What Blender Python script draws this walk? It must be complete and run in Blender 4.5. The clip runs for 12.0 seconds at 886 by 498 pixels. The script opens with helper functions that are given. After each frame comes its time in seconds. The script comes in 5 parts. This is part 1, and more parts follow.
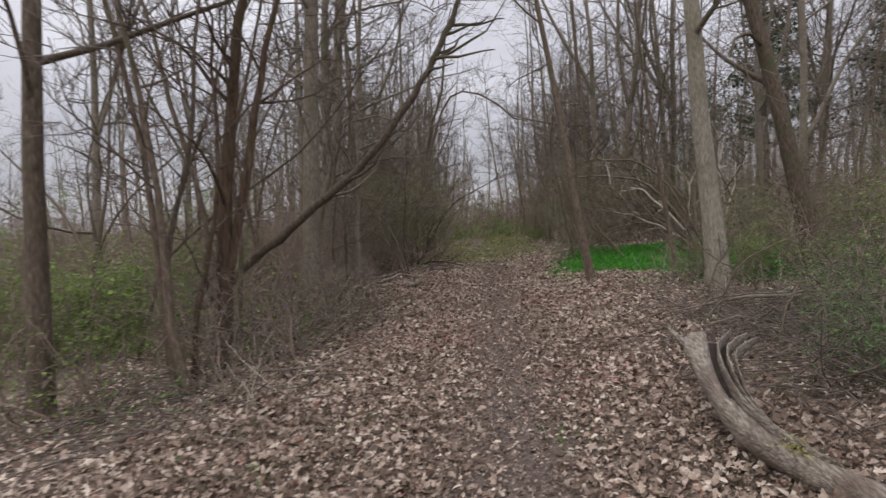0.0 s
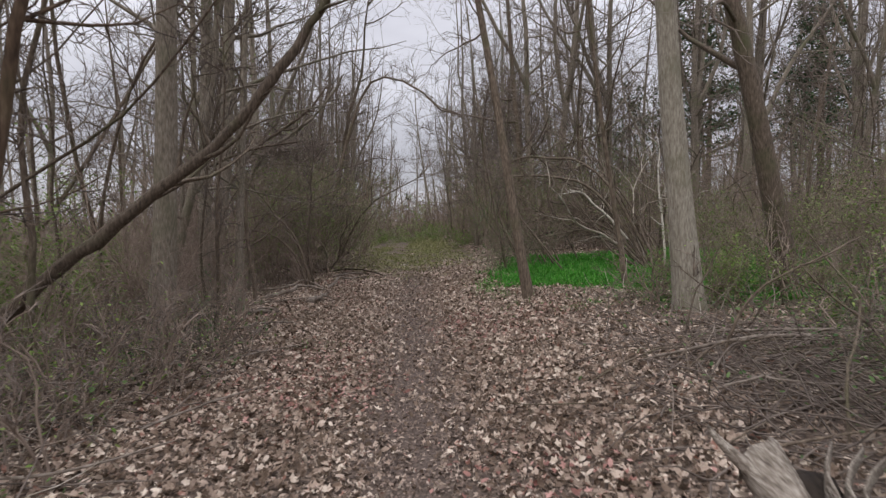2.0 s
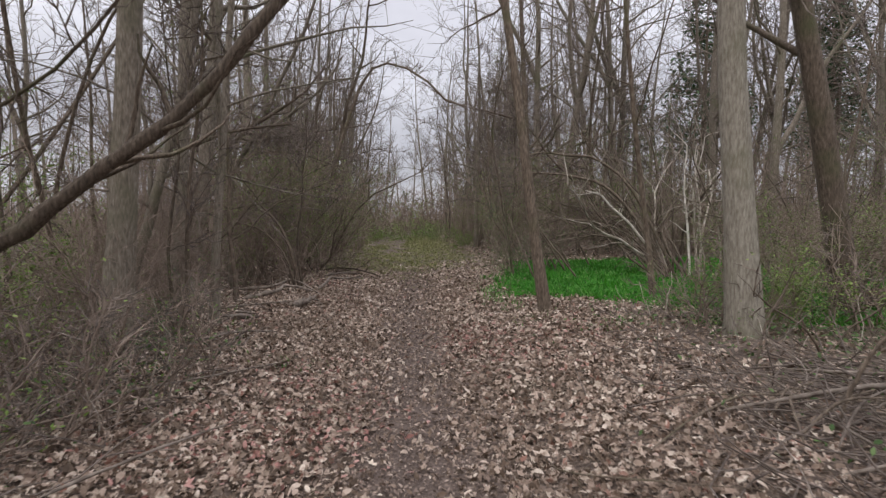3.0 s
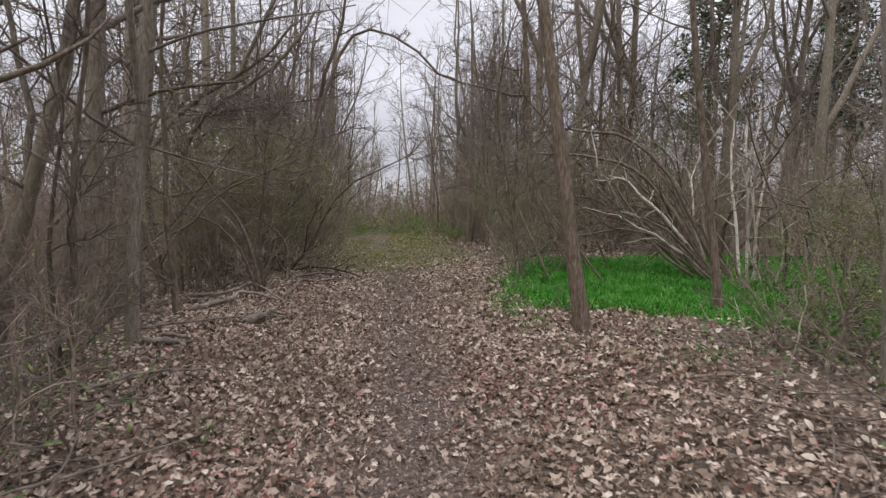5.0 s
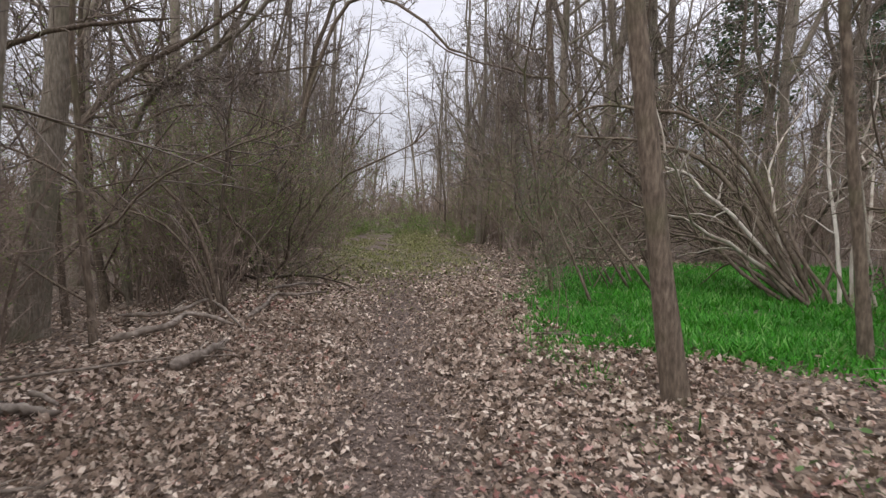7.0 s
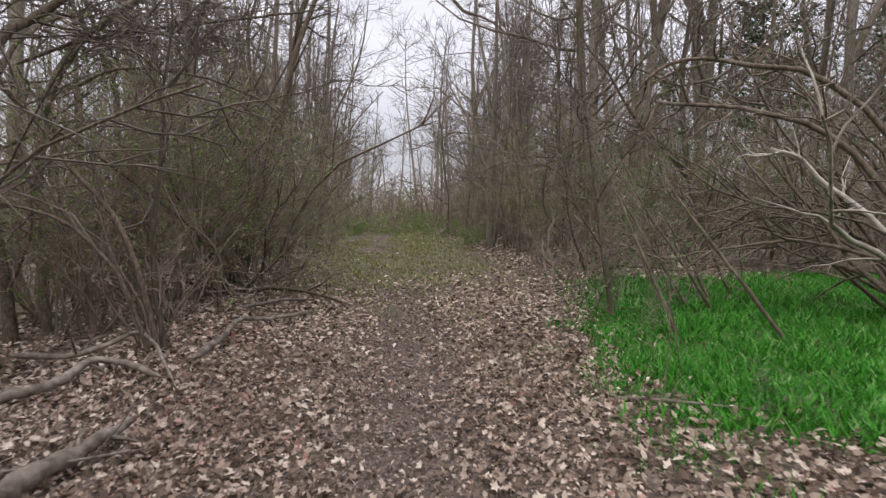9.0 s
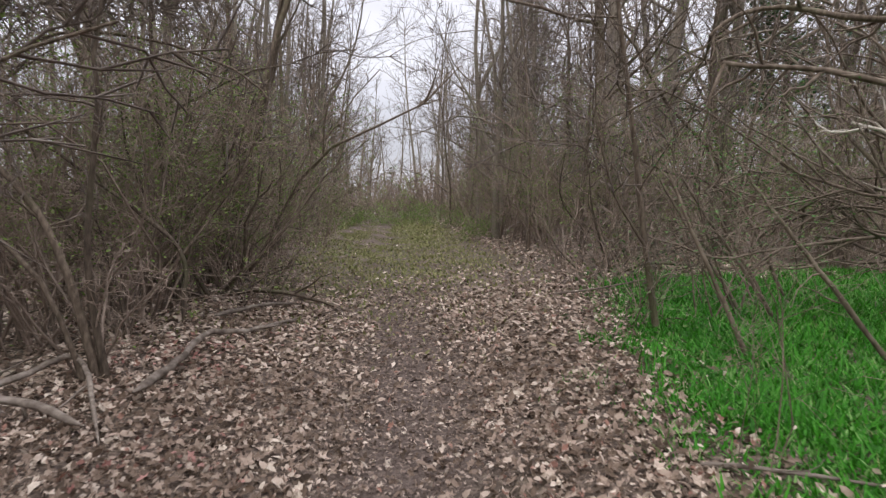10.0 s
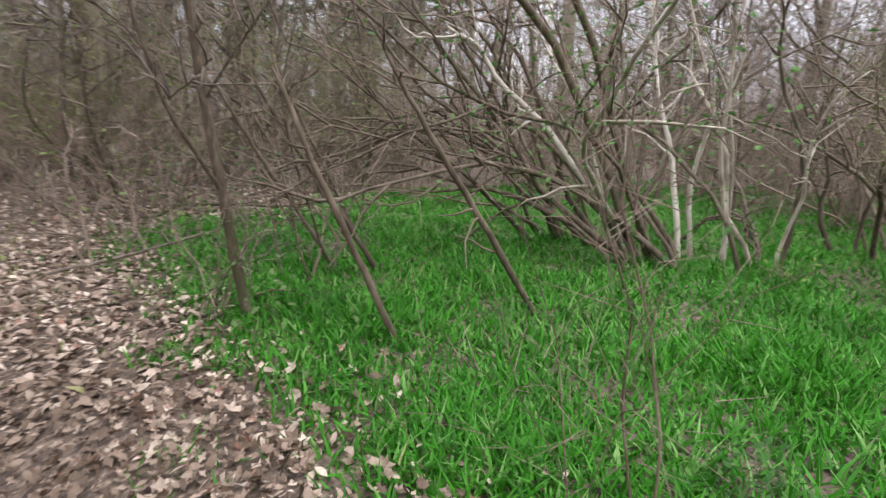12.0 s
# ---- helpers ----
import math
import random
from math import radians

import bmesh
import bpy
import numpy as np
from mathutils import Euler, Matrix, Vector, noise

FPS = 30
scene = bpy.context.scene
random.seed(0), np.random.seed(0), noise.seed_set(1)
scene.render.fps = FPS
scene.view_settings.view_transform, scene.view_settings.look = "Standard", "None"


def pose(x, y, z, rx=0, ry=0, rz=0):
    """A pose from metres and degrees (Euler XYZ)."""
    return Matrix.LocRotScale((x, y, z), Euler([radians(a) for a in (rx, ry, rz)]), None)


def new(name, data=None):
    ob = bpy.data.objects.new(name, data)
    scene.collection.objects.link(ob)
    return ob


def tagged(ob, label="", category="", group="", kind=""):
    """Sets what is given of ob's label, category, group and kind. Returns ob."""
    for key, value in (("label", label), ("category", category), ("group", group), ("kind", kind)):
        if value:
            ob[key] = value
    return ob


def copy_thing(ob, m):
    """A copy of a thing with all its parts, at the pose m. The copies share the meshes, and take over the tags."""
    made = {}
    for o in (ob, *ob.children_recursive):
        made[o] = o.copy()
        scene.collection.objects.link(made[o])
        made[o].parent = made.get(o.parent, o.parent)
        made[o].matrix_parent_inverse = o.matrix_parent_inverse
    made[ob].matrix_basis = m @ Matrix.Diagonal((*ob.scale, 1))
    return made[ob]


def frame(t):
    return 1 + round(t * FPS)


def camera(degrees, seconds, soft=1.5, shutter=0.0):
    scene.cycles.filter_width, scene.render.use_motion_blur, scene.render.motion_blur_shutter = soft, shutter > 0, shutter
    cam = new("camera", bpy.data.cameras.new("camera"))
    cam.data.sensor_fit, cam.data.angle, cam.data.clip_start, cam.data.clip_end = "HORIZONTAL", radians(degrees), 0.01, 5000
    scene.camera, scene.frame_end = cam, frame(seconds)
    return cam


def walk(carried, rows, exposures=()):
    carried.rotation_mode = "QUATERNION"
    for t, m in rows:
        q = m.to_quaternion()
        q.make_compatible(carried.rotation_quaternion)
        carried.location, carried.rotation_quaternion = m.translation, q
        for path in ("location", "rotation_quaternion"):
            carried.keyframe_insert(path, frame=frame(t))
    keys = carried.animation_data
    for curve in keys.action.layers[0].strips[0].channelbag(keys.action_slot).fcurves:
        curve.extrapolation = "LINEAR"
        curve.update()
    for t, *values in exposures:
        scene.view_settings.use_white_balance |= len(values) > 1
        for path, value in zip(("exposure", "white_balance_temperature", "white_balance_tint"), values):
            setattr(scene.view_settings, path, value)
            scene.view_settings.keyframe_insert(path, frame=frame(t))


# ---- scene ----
cam = camera(74.6, 12.0, 1.35, 0.35)
METRES, EYE, TILT, LEAN, TURN = 13.0, 1.5, -3.0, 2.5, 6.0
CLOUD = 0.84
ROWS = [
    (0.0, 0.0, 0.0, 0.0, 0.0, 0.0, 0.0),
    (0.5, 0.0094, 0.0405, 0.0006, -4.55, 0.13, 0.23),
    (1.0, 0.0131, 0.081, 0.002, -5.98, 0.27, 0.56),
    (1.5, 0.0192, 0.1235, 0.0033, -6.72, 0.4, 0.29),
    (2.0, 0.0256, 0.1675, 0.0072, -7.15, 0.38, -1.13),
    (2.5, 0.0219, 0.2118, 0.0094, -7.52, 0.23, -2.46),
    (3.0, 0.0234, 0.2571, 0.0109, -7.73, 0.31, -3.12),
    (5.0, 0.0309, 0.4217, 0.0155, -9.29, -0.26, -3.16),
    (5.5, 0.0346, 0.4608, 0.0178, -8.77, -0.2, -3.71),
    (6.0, 0.0376, 0.5018, 0.0191, -8.54, -0.35, -4.02),
    (6.5, 0.0429, 0.5432, 0.022, -8.8, -0.46, -3.84),
    (7.0, 0.051, 0.5839, 0.0246, -8.75, -0.38, -3.8),
    (9.0, 0.0548, 0.7508, 0.0307, -9.05, -0.46, -3.76),
    (9.5, 0.0587, 0.7927, 0.0329, -9.01, -0.75, -3.56),
    (10.0, 0.0618, 0.8345, 0.036, -9.04, -1.52, -3.57),
    (10.5, 0.0755, 0.8735, 0.0388, -12.92, -2.57, -2.99),
    (11.0, 0.0914, 0.91, 0.0409, -29.28, -3.37, -2.46),
    (11.5, 0.0996, 0.9482, 0.0402, -44.38, -4.91, -1.2),
    (12.0, 0.1044, 0.9872, 0.0422, -56.55, -6.84, -1.01),
]
walk(cam, [(t, pose(0, 0, EYE, TILT, LEAN, TURN) @ pose(METRES * x, METRES * y, METRES * z, 90 + pitch, roll, yaw)) for t, x, y, z, yaw, pitch, roll in ROWS],
     [(0.0, -0.24), (2.5, -0.13), (6.0, 0.12), (9.5, 0.23), (10.5, 0.32), (11.2, 0.5), (12.0, 0.8)])

# ---- world and light: overcast spring afternoon ----
SUN_UP, SUN_ROUND = 48.0, 205.0
world = bpy.data.worlds.new("overcast_sky")
scene.world = world
world.use_nodes = True
wn, wl = world.node_tree.nodes, world.node_tree.links
wn.clear()
w_out = wn.new("ShaderNodeOutputWorld")
w_sky = wn.new("ShaderNodeTexSky")
w_sky.sky_type = "NISHITA"
w_sky.sun_disc = False
w_sky.sun_elevation = radians(SUN_UP)
w_sky.sun_rotation = radians(SUN_ROUND)
w_b1 = wn.new("ShaderNodeBackground")
w_b1.inputs["Strength"].default_value = 0.08
wl.new(w_sky.outputs[0], w_b1.inputs["Color"])
w_tc = wn.new("ShaderNodeTexCoord")
w_map = wn.new("ShaderNodeMapping")
w_map.inputs["Scale"].default_value = (1.0, 1.0, 3.0)
w_no = wn.new("ShaderNodeTexNoise")
w_no.inputs["Scale"].default_value = 2.6
w_no.inputs["Detail"].default_value = 5.0
w_rp = wn.new("ShaderNodeValToRGB")
w_rp.color_ramp.elements[0].position, w_rp.color_ramp.elements[0].color = 0.3, (0.615, 0.61, 0.68, 1)
w_rp.color_ramp.elements[1].position, w_rp.color_ramp.elements[1].color = 0.7, (0.93, 0.92, 1.0, 1)
wl.new(w_tc.outputs["Generated"], w_map.inputs["Vector"])
wl.new(w_map.outputs[0], w_no.inputs["Vector"])
wl.new(w_no.outputs[0], w_rp.inputs[0])
w_b2 = wn.new("ShaderNodeBackground")
# an overcast sky is several times as bright overhead as at the horizon
w_sep, w_up, w_str = wn.new("ShaderNodeSeparateXYZ"), wn.new("ShaderNodeMath"), wn.new("ShaderNodeMath")
wl.new(w_tc.outputs["Generated"], w_sep.inputs[0])
w_up.operation, w_up.inputs[1].default_value = "MAXIMUM", 0.0
wl.new(w_sep.outputs["Z"], w_up.inputs[0])
w_sq = wn.new("ShaderNodeMath")
w_sq.operation, w_sq.inputs[1].default_value = "POWER", 1.6
wl.new(w_up.outputs[0], w_sq.inputs[0])
w_str.operation, w_str.inputs[1].default_value, w_str.inputs[2].default_value = "MULTIPLY_ADD", CLOUD * 2.95, CLOUD
wl.new(w_sq.outputs[0], w_str.inputs[0])
wl.new(w_str.outputs[0], w_b2.inputs["Strength"])
wl.new(w_rp.outputs[0], w_b2.inputs["Color"])
w_mix = wn.new("ShaderNodeMixShader")
w_mix.inputs[0].default_value = 0.88
wl.new(w_b1.outputs[0], w_mix.inputs[1])
wl.new(w_b2.outputs[0], w_mix.inputs[2])
wl.new(w_mix.outputs[0], w_out.inputs["Surface"])

sun_data = bpy.data.lights.new("sun", "SUN")
sun_data.energy, sun_data.angle, sun_data.color = 0.9, radians(25), (1.0, 0.96, 0.9)
sun = new("sun", sun_data)
sun.matrix_world = pose(0, 0, 30, 90 - SUN_UP, 0, 180 - SUN_ROUND)


# ---- materials ----
def material(name, ramp, scale=(6, 6, 6), detail=6.0, rough=0.85, bump=0.3, bump_scale=3.0, vary=0.0, island=False,
             patch=None, thin=0.0, hue=0.0):
    """A rough natural surface: a ramp of base colours over grain noise, broader patches of a second colour, and relief.
    vary: brightness change from thing to thing; island: colours by loose piece; thin: light let through a leaf."""
    m = bpy.data.materials.new(name)
    m.use_nodes = True
    n, l = m.node_tree.nodes, m.node_tree.links
    n.clear()
    out, b = n.new("ShaderNodeOutputMaterial"), n.new("ShaderNodeBsdfPrincipled")
    b.inputs["Roughness"].default_value = rough
    b.inputs["Specular IOR Level"].default_value = 0.25
    tc, mp, no = n.new("ShaderNodeTexCoord"), n.new("ShaderNodeMapping"), n.new("ShaderNodeTexNoise")
    mp.inputs["Scale"].default_value = scale
    no.inputs["Scale"].default_value, no.inputs["Detail"].default_value = 1.0, detail
    l.new(tc.outputs["Object"], mp.inputs["Vector"])
    l.new(mp.outputs[0], no.inputs["Vector"])
    rp = n.new("ShaderNodeValToRGB")
    el = rp.color_ramp.elements
    while len(el) < len(ramp):
        el.new(0.5)
    for e, (p, c) in zip(el, ramp):
        e.position, e.color = p, (*c, 1)
    if island:
        geo, ad = n.new("ShaderNodeNewGeometry"), n.new("ShaderNodeMath")
        ad.operation = "MULTIPLY_ADD"
        ad.inputs[1].default_value, ad.inputs[2].default_value = 0.35, -0.175
        l.new(no.outputs[0], ad.inputs[0])
        a2 = n.new("ShaderNodeMath")
        l.new(ad.outputs[0], a2.inputs[0])
        l.new(geo.outputs["Random Per Island"], a2.inputs[1])
        l.new(a2.outputs[0], rp.inputs[0])
    else:
        l.new(no.outputs[0], rp.inputs[0])
    col = rp.outputs[0]
    if patch:
        p_col, p_scale, p_lo, p_hi = patch
        n2, r2, mx = n.new("ShaderNodeTexNoise"), n.new("ShaderNodeMapRange"), n.new("ShaderNodeMix")
        n2.inputs["Scale"].default_value, n2.inputs["Detail"].default_value = p_scale, 4.0
        l.new(tc.outputs["Object"], n2.inputs["Vector"])
        r2.inputs["From Min"].default_value, r2.inputs["From Max"].default_value = p_lo, p_hi
        l.new(n2.outputs[0], r2.inputs["Value"])
        mx.data_type = "RGBA"
        l.new(r2.outputs[0], mx.inputs["Factor"])
        l.new(col, mx.inputs["A"])
        mx.inputs["B"].default_value = (*p_col, 1)
        col = mx.outputs["Result"]
    if vary or hue:
        oi, hs, mr = n.new("ShaderNodeObjectInfo"), n.new("ShaderNodeHueSaturation"), n.new("ShaderNodeMapRange")
        mr.inputs["To Min"].default_value, mr.inputs["To Max"].default_value = 1 - vary, 1 + vary
        l.new(oi.outputs["Random"], mr.inputs["Value"])
        l.new(mr.outputs[0], hs.inputs["Value"])
        l.new(col, hs.inputs["Color"])
        col = hs.outputs[0]
    l.new(col, b.inputs["Base Color"])
    if bump:
        nb, bp = n.new("ShaderNodeTexNoise"), n.new("ShaderNodeBump")
        nb.inputs["Scale"].default_value, nb.inputs["Detail"].default_value = bump_scale, 5.0
        l.new(mp.outputs[0], nb.inputs["Vector"])
        l.new(nb.outputs[0], bp.inputs["Height"])
        bp.inputs["Strength"].default_value, bp.inputs["Distance"].default_value = bump, 0.02
        l.new(bp.outputs[0], b.inputs["Normal"])
    if thin:
        tr, ms = n.new("ShaderNodeBsdfTranslucent"), n.new("ShaderNodeMixShader")
        ms.inputs[0].default_value = thin
        l.new(col, tr.inputs["Color"])
        l.new(b.outputs[0], ms.inputs[1])
        l.new(tr.outputs[0], ms.inputs[2])
        l.new(ms.outputs[0], out.inputs["Surface"])
    else:
        l.new(b.outputs[0], out.inputs["Surface"])
    return m


BARK_GREY = material("grey_bark", [(0.3, (0.125, 0.104, 0.08)), (0.5, (0.2, 0.17, 0.133)), (0.7, (0.3, 0.262, 0.208))], (48, 48, 12), 8, 0.9, 0.5, 2.0, 0.18, patch=((0.13, 0.125, 0.075), 1.6, 0.5, 0.75))
BARK_DARK = material("dark_bark", [(0.3, (0.065, 0.05, 0.037)), (0.55, (0.14, 0.108, 0.08)), (0.75, (0.22, 0.178, 0.133))], (44, 44, 12), 8, 0.9, 0.5, 2.0, 0.2, patch=((0.09, 0.09, 0.045), 1.8, 0.52, 0.75))
BARK_PALE = material("pale_grey_bark", [(0.3, (0.17, 0.15, 0.115)), (0.5, (0.27, 0.24, 0.19)), (0.7, (0.38, 0.35, 0.285))], (48, 48, 12), 8, 0.9, 0.5, 2.0, 0.1, patch=((0.16, 0.15, 0.095), 1.3, 0.5, 0.72))
BARK_RUST = material("rusty_bark", [(0.3, (0.05, 0.034, 0.023)), (0.55, (0.11, 0.075, 0.05)), (0.75, (0.18, 0.13, 0.09))], (24, 24, 6), 8, 0.9, 0.8, 2.0, 0.1, patch=((0.11, 0.09, 0.05), 2.0, 0.5, 0.75))
TWIG = material("twig_bark", [(0.3, (0.15, 0.113, 0.088)), (0.6, (0.275, 0.214, 0.17)), (0.8, (0.41, 0.335, 0.27))], (9, 9, 4), 4, 0.85, 0, 1, 0.25)
TWIG_DARK = material("dark_twig_bark", [(0.3, (0.1, 0.079, 0.066)), (0.6, (0.185, 0.15, 0.126)), (0.8, (0.275, 0.23, 0.195))], (9, 9, 4), 4, 0.85, 0, 1, 0.25)
STEM_TAN = material("tan_stem_bark", [(0.3, (0.085, 0.064, 0.046)), (0.55, (0.16, 0.125, 0.093)), (0.8, (0.28, 0.23, 0.18))], (14, 14, 6), 5, 0.85, 0.4, 2, 0.2)
STEM_PALE = material("pale_peeling_bark", [(0.25, (0.16, 0.12, 0.09)), (0.5, (0.4, 0.35, 0.28)), (0.75, (0.62, 0.57, 0.5))], (9, 9, 5), 5, 0.8, 0.4, 2, 0.15)
STEM_WHITE = material("bare_white_wood", [(0.25, (0.34, 0.29, 0.23)), (0.5, (0.6, 0.55, 0.47)), (0.75, (0.76, 0.72, 0.64))], (9, 9, 5), 5, 0.75, 0.3, 2, 0.1)
DEAD_WOOD = material("weathered_dead_wood", [(0.25, (0.075, 0.058, 0.045)), (0.45, (0.19, 0.158, 0.125)), (0.6, (0.3, 0.262, 0.215)), (0.8, (0.46, 0.42, 0.36))], (70, 10, 70), 9, 0.85, 0.9, 1.5, patch=((0.13, 0.095, 0.075), 2.6, 0.48, 0.68))
# near-black that paints in the shade of the log's clefts
CLEFT_SHADE = material("painted_cleft_shade", [(0.3, (0.012, 0.009, 0.007)), (0.7, (0.04, 0.03, 0.022))], (30, 8, 30), 5, 0.95, 0.5)
LICHEN = material("yellow_green_lichen", [(0.3, (0.16, 0.15, 0.05)), (0.7, (0.36, 0.31, 0.13))], (30, 30, 30), 6, 0.95, 0.6)
STICK = material("fallen_stick_bark", [(0.3, (0.09, 0.07, 0.055)), (0.55, (0.2, 0.165, 0.135)), (0.8, (0.33, 0.285, 0.24))], (14, 14, 14), 6, 0.85, 0.5, 2, 0.2)
LITTER = material("dry_leaves", [(0.0, (0.06, 0.042, 0.029)), (0.2, (0.15, 0.106, 0.075)), (0.42, (0.285, 0.212, 0.162)), (0.62, (0.415, 0.32, 0.251)), (0.8, (0.545, 0.442, 0.357)), (0.93, (0.7, 0.61, 0.5)), (0.985, (0.3, 0.16, 0.12))], (25, 25, 25), 4, 0.7, 0.35, 2.0, island=True, thin=0.12, patch=((0.17, 0.12, 0.085), 0.9, 0.5, 0.8))
RED_LEAVES = material("red_brown_leaves", [(0.0, (0.17, 0.075, 0.06)), (0.5, (0.33, 0.17, 0.14)), (0.95, (0.5, 0.3, 0.26))], (25, 25, 25), 4, 0.7, 0.2, 2.0, island=True, thin=0.12)
CRUMBS = material("crushed_leaf_crumbs", [(0.0, (0.075, 0.054, 0.043)), (0.4, (0.155, 0.113, 0.09)), (0.75, (0.235, 0.177, 0.143)), (0.96, (0.36, 0.285, 0.23))], (25, 25, 25), 4, 0.85, 0.2, 2.0, island=True)
GRASS = material("fresh_grass", [(0.0, (0.03, 0.125, 0.013)), (0.45, (0.045, 0.235, 0.012)), (0.8, (0.078, 0.335, 0.024)), (0.98, (0.24, 0.42, 0.13))], (6, 6, 6), 3, 0.5, 0, 1, island=True, thin=0.3, patch=((0.034, 0.165, 0.012), 1.3, 0.5, 0.7))
DULL_GRASS = material("thin_old_grass", [(0.0, (0.13, 0.15, 0.05)), (0.5, (0.22, 0.235, 0.085)), (0.9, (0.36, 0.34, 0.17))], (6, 6, 6), 3, 0.7, 0, 1, island=True, thin=0.25)
BUDS = material("spring_leaf_buds", [(0.0, (0.085, 0.14, 0.028)), (0.5, (0.155, 0.235, 0.052)), (0.95, (0.26, 0.34, 0.1))], (6, 6, 6), 3, 0.6, 0, 1, 0.2, island=True, thin=0.35)
FRESH = material("fresh_green_leaves", [(0.0, (0.04, 0.12, 0.026)), (0.5, (0.072, 0.2, 0.042)), (0.95, (0.14, 0.3, 0.07))], (6, 6, 6), 3, 0.55, 0, 1, 0.15, island=True, thin=0.35)
DULL_GREEN = material("dull_green_leaves", [(0.0, (0.04, 0.08, 0.024)), (0.5, (0.075, 0.135, 0.04)), (0.95, (0.14, 0.21, 0.075))], (6, 6, 6), 3, 0.6, 0, 1, 0.15, island=True, thin=0.3)
NEEDLES = material("pine_needles", [(0.0, (0.02, 0.045, 0.02)), (0.6, (0.04, 0.08, 0.03)), (0.95, (0.07, 0.12, 0.045))], (6, 6, 6), 3, 0.6, 0, 1, 0.15, island=True, thin=0.15)


def ground_material():
    """Leaf mould, bare trodden soil along the way and a mossy green tinge to the far end."""
    m = material("leaf_mould", [(0.25, (0.045, 0.033, 0.026)), (0.45, (0.1, 0.075, 0.06)), (0.58, (0.19, 0.145, 0.112)), (0.75, (0.34, 0.27, 0.21))], (26, 26, 26), 9, 0.95, 0.9, 2.0, patch=((0.1, 0.085, 0.05), 0.35, 0.55, 0.75))
    n, l = m.node_tree.nodes, m.node_tree.links
    b = next(x for x in n if x.type == "BSDF_PRINCIPLED")
    base = b.inputs["Base Color"].links[0].from_socket
    tc, sp = n.new("ShaderNodeTexCoord"), n.new("ShaderNodeSeparateXYZ")
    l.new(tc.outputs["Object"], sp.inputs[0])
    u = n.new("ShaderNodeMath")
    u.operation = "MULTIPLY_ADD"
    u.inputs[1].default_value = 0.035
    l.new(sp.outputs["Y"], u.inputs[0])
    l.new(sp.outputs["X"], u.inputs[2])
    wob, w2 = n.new("ShaderNodeTexNoise"), n.new("ShaderNodeMath")
    wob.inputs["Scale"].default_value, wob.inputs["Detail"].default_value = 1.7, 6.0
    l.new(tc.outputs["Object"], wob.inputs["Vector"])
    w2.operation = "MULTIPLY_ADD"
    w2.inputs[1].default_value = 0.9
    l.new(wob.outputs[0], w2.inputs[0])
    ab = n.new("ShaderNodeMath")
    ab.operation = "ABSOLUTE"
    mid = n.new("ShaderNodeMath")
    mid.operation, mid.inputs[1].default_value = "SUBTRACT", 0.17
    l.new(u.outputs[0], mid.inputs[0])
    l.new(mid.outputs[0], ab.inputs[0])
    l.new(ab.outputs[0], w2.inputs[2])
    mr = n.new("ShaderNodeMapRange")
    mr.inputs["From Min"].default_value, mr.inputs["From Max"].default_value = 0.55, 1.0
    mr.inputs["To Min"].default_value, mr.inputs["To Max"].default_value = 0.75, 0.0
    l.new(w2.outputs[0], mr.inputs["Value"])
    mx = n.new("ShaderNodeMix")
    mx.data_type = "RGBA"
    soil_n, soil_r = n.new("ShaderNodeTexNoise"), n.new("ShaderNodeValToRGB")
    soil_n.inputs["Scale"].default_value, soil_n.inputs["Detail"].default_value = 40.0, 8.0
    l.new(tc.outputs["Object"], soil_n.inputs["Vector"])
    soil_r.color_ramp.elements[0].position, soil_r.color_ramp.elements[0].color = 0.3, (0.07, 0.052, 0.044, 1)
    soil_r.color_ramp.elements[1].position, soil_r.color_ramp.elements[1].color = 0.7, (0.19, 0.147, 0.125, 1)
    l.new(soil_n.outputs[0], soil_r.inputs[0])
    l.new(mr.outputs[0], mx.inputs["Factor"])
    l.new(base, mx.inputs["A"])
    l.new(soil_r.outputs[0], mx.inputs["B"])
    l.new(mx.outputs["Result"], b.inputs["Base Color"])
    return m


GROUND = ground_material()

# ---- ground shape ----
ACROSS = [-60, -10, -4, -2, -1, 0, 0.8, 1.5, 3, 6, 20, 60]
RISE = [-1.2, -0.6, -0.25, 0.03, -0.05, -0.12, -0.04, 0.13, 0.3, 0.4, 0.6, 0.8]


def across(x, y):
    """How far a place lies to the right of the middle of the way."""
    return x + 0.04 * np.minimum(y, 60)


def height(x, y):
    x, y = np.asarray(x, float), np.asarray(y, float)
    u = across(x, y)
    z = sum(np.interp(u + o, ACROSS, RISE) for o in (-0.3, -0.15, 0, 0.15, 0.3)) / 5
    z = z + 0.022 * np.sin(1.9 * x + 0.7 * y) * np.sin(1.3 * y - 0.5 * x) + 0.012 * np.sin(5.1 * x - 2.0) * np.sin(4.3 * y + 1.0)
    return z


def h(x, y):
    return float(height(x, y))


# ---- mesh tools ----
def mesh_of(name, verts, faces, mat, smooth=True):
    """A mesh from an array of places and an array of equal-sided faces."""
    verts, faces = np.asarray(verts, np.float32), np.asarray(faces, np.int32)
    me = bpy.data.meshes.new(name)
    k, n = faces.shape[1], len(faces)
    me.vertices.add(len(verts))
    me.vertices.foreach_set("co", verts.ravel())
    me.loops.add(n * k)
    me.loops.foreach_set("vertex_index", faces.ravel())
    me.polygons.add(n)
    me.polygons.foreach_set("loop_start", np.arange(0, n * k, k, dtype=np.int32))
    me.polygons.foreach_set("loop_total", np.full(n, k, np.int32))
    me.update(calc_edges=True)
    me.polygons.foreach_set("use_smooth", np.full(n, smooth))
    me.materials.append(mat)
    return me


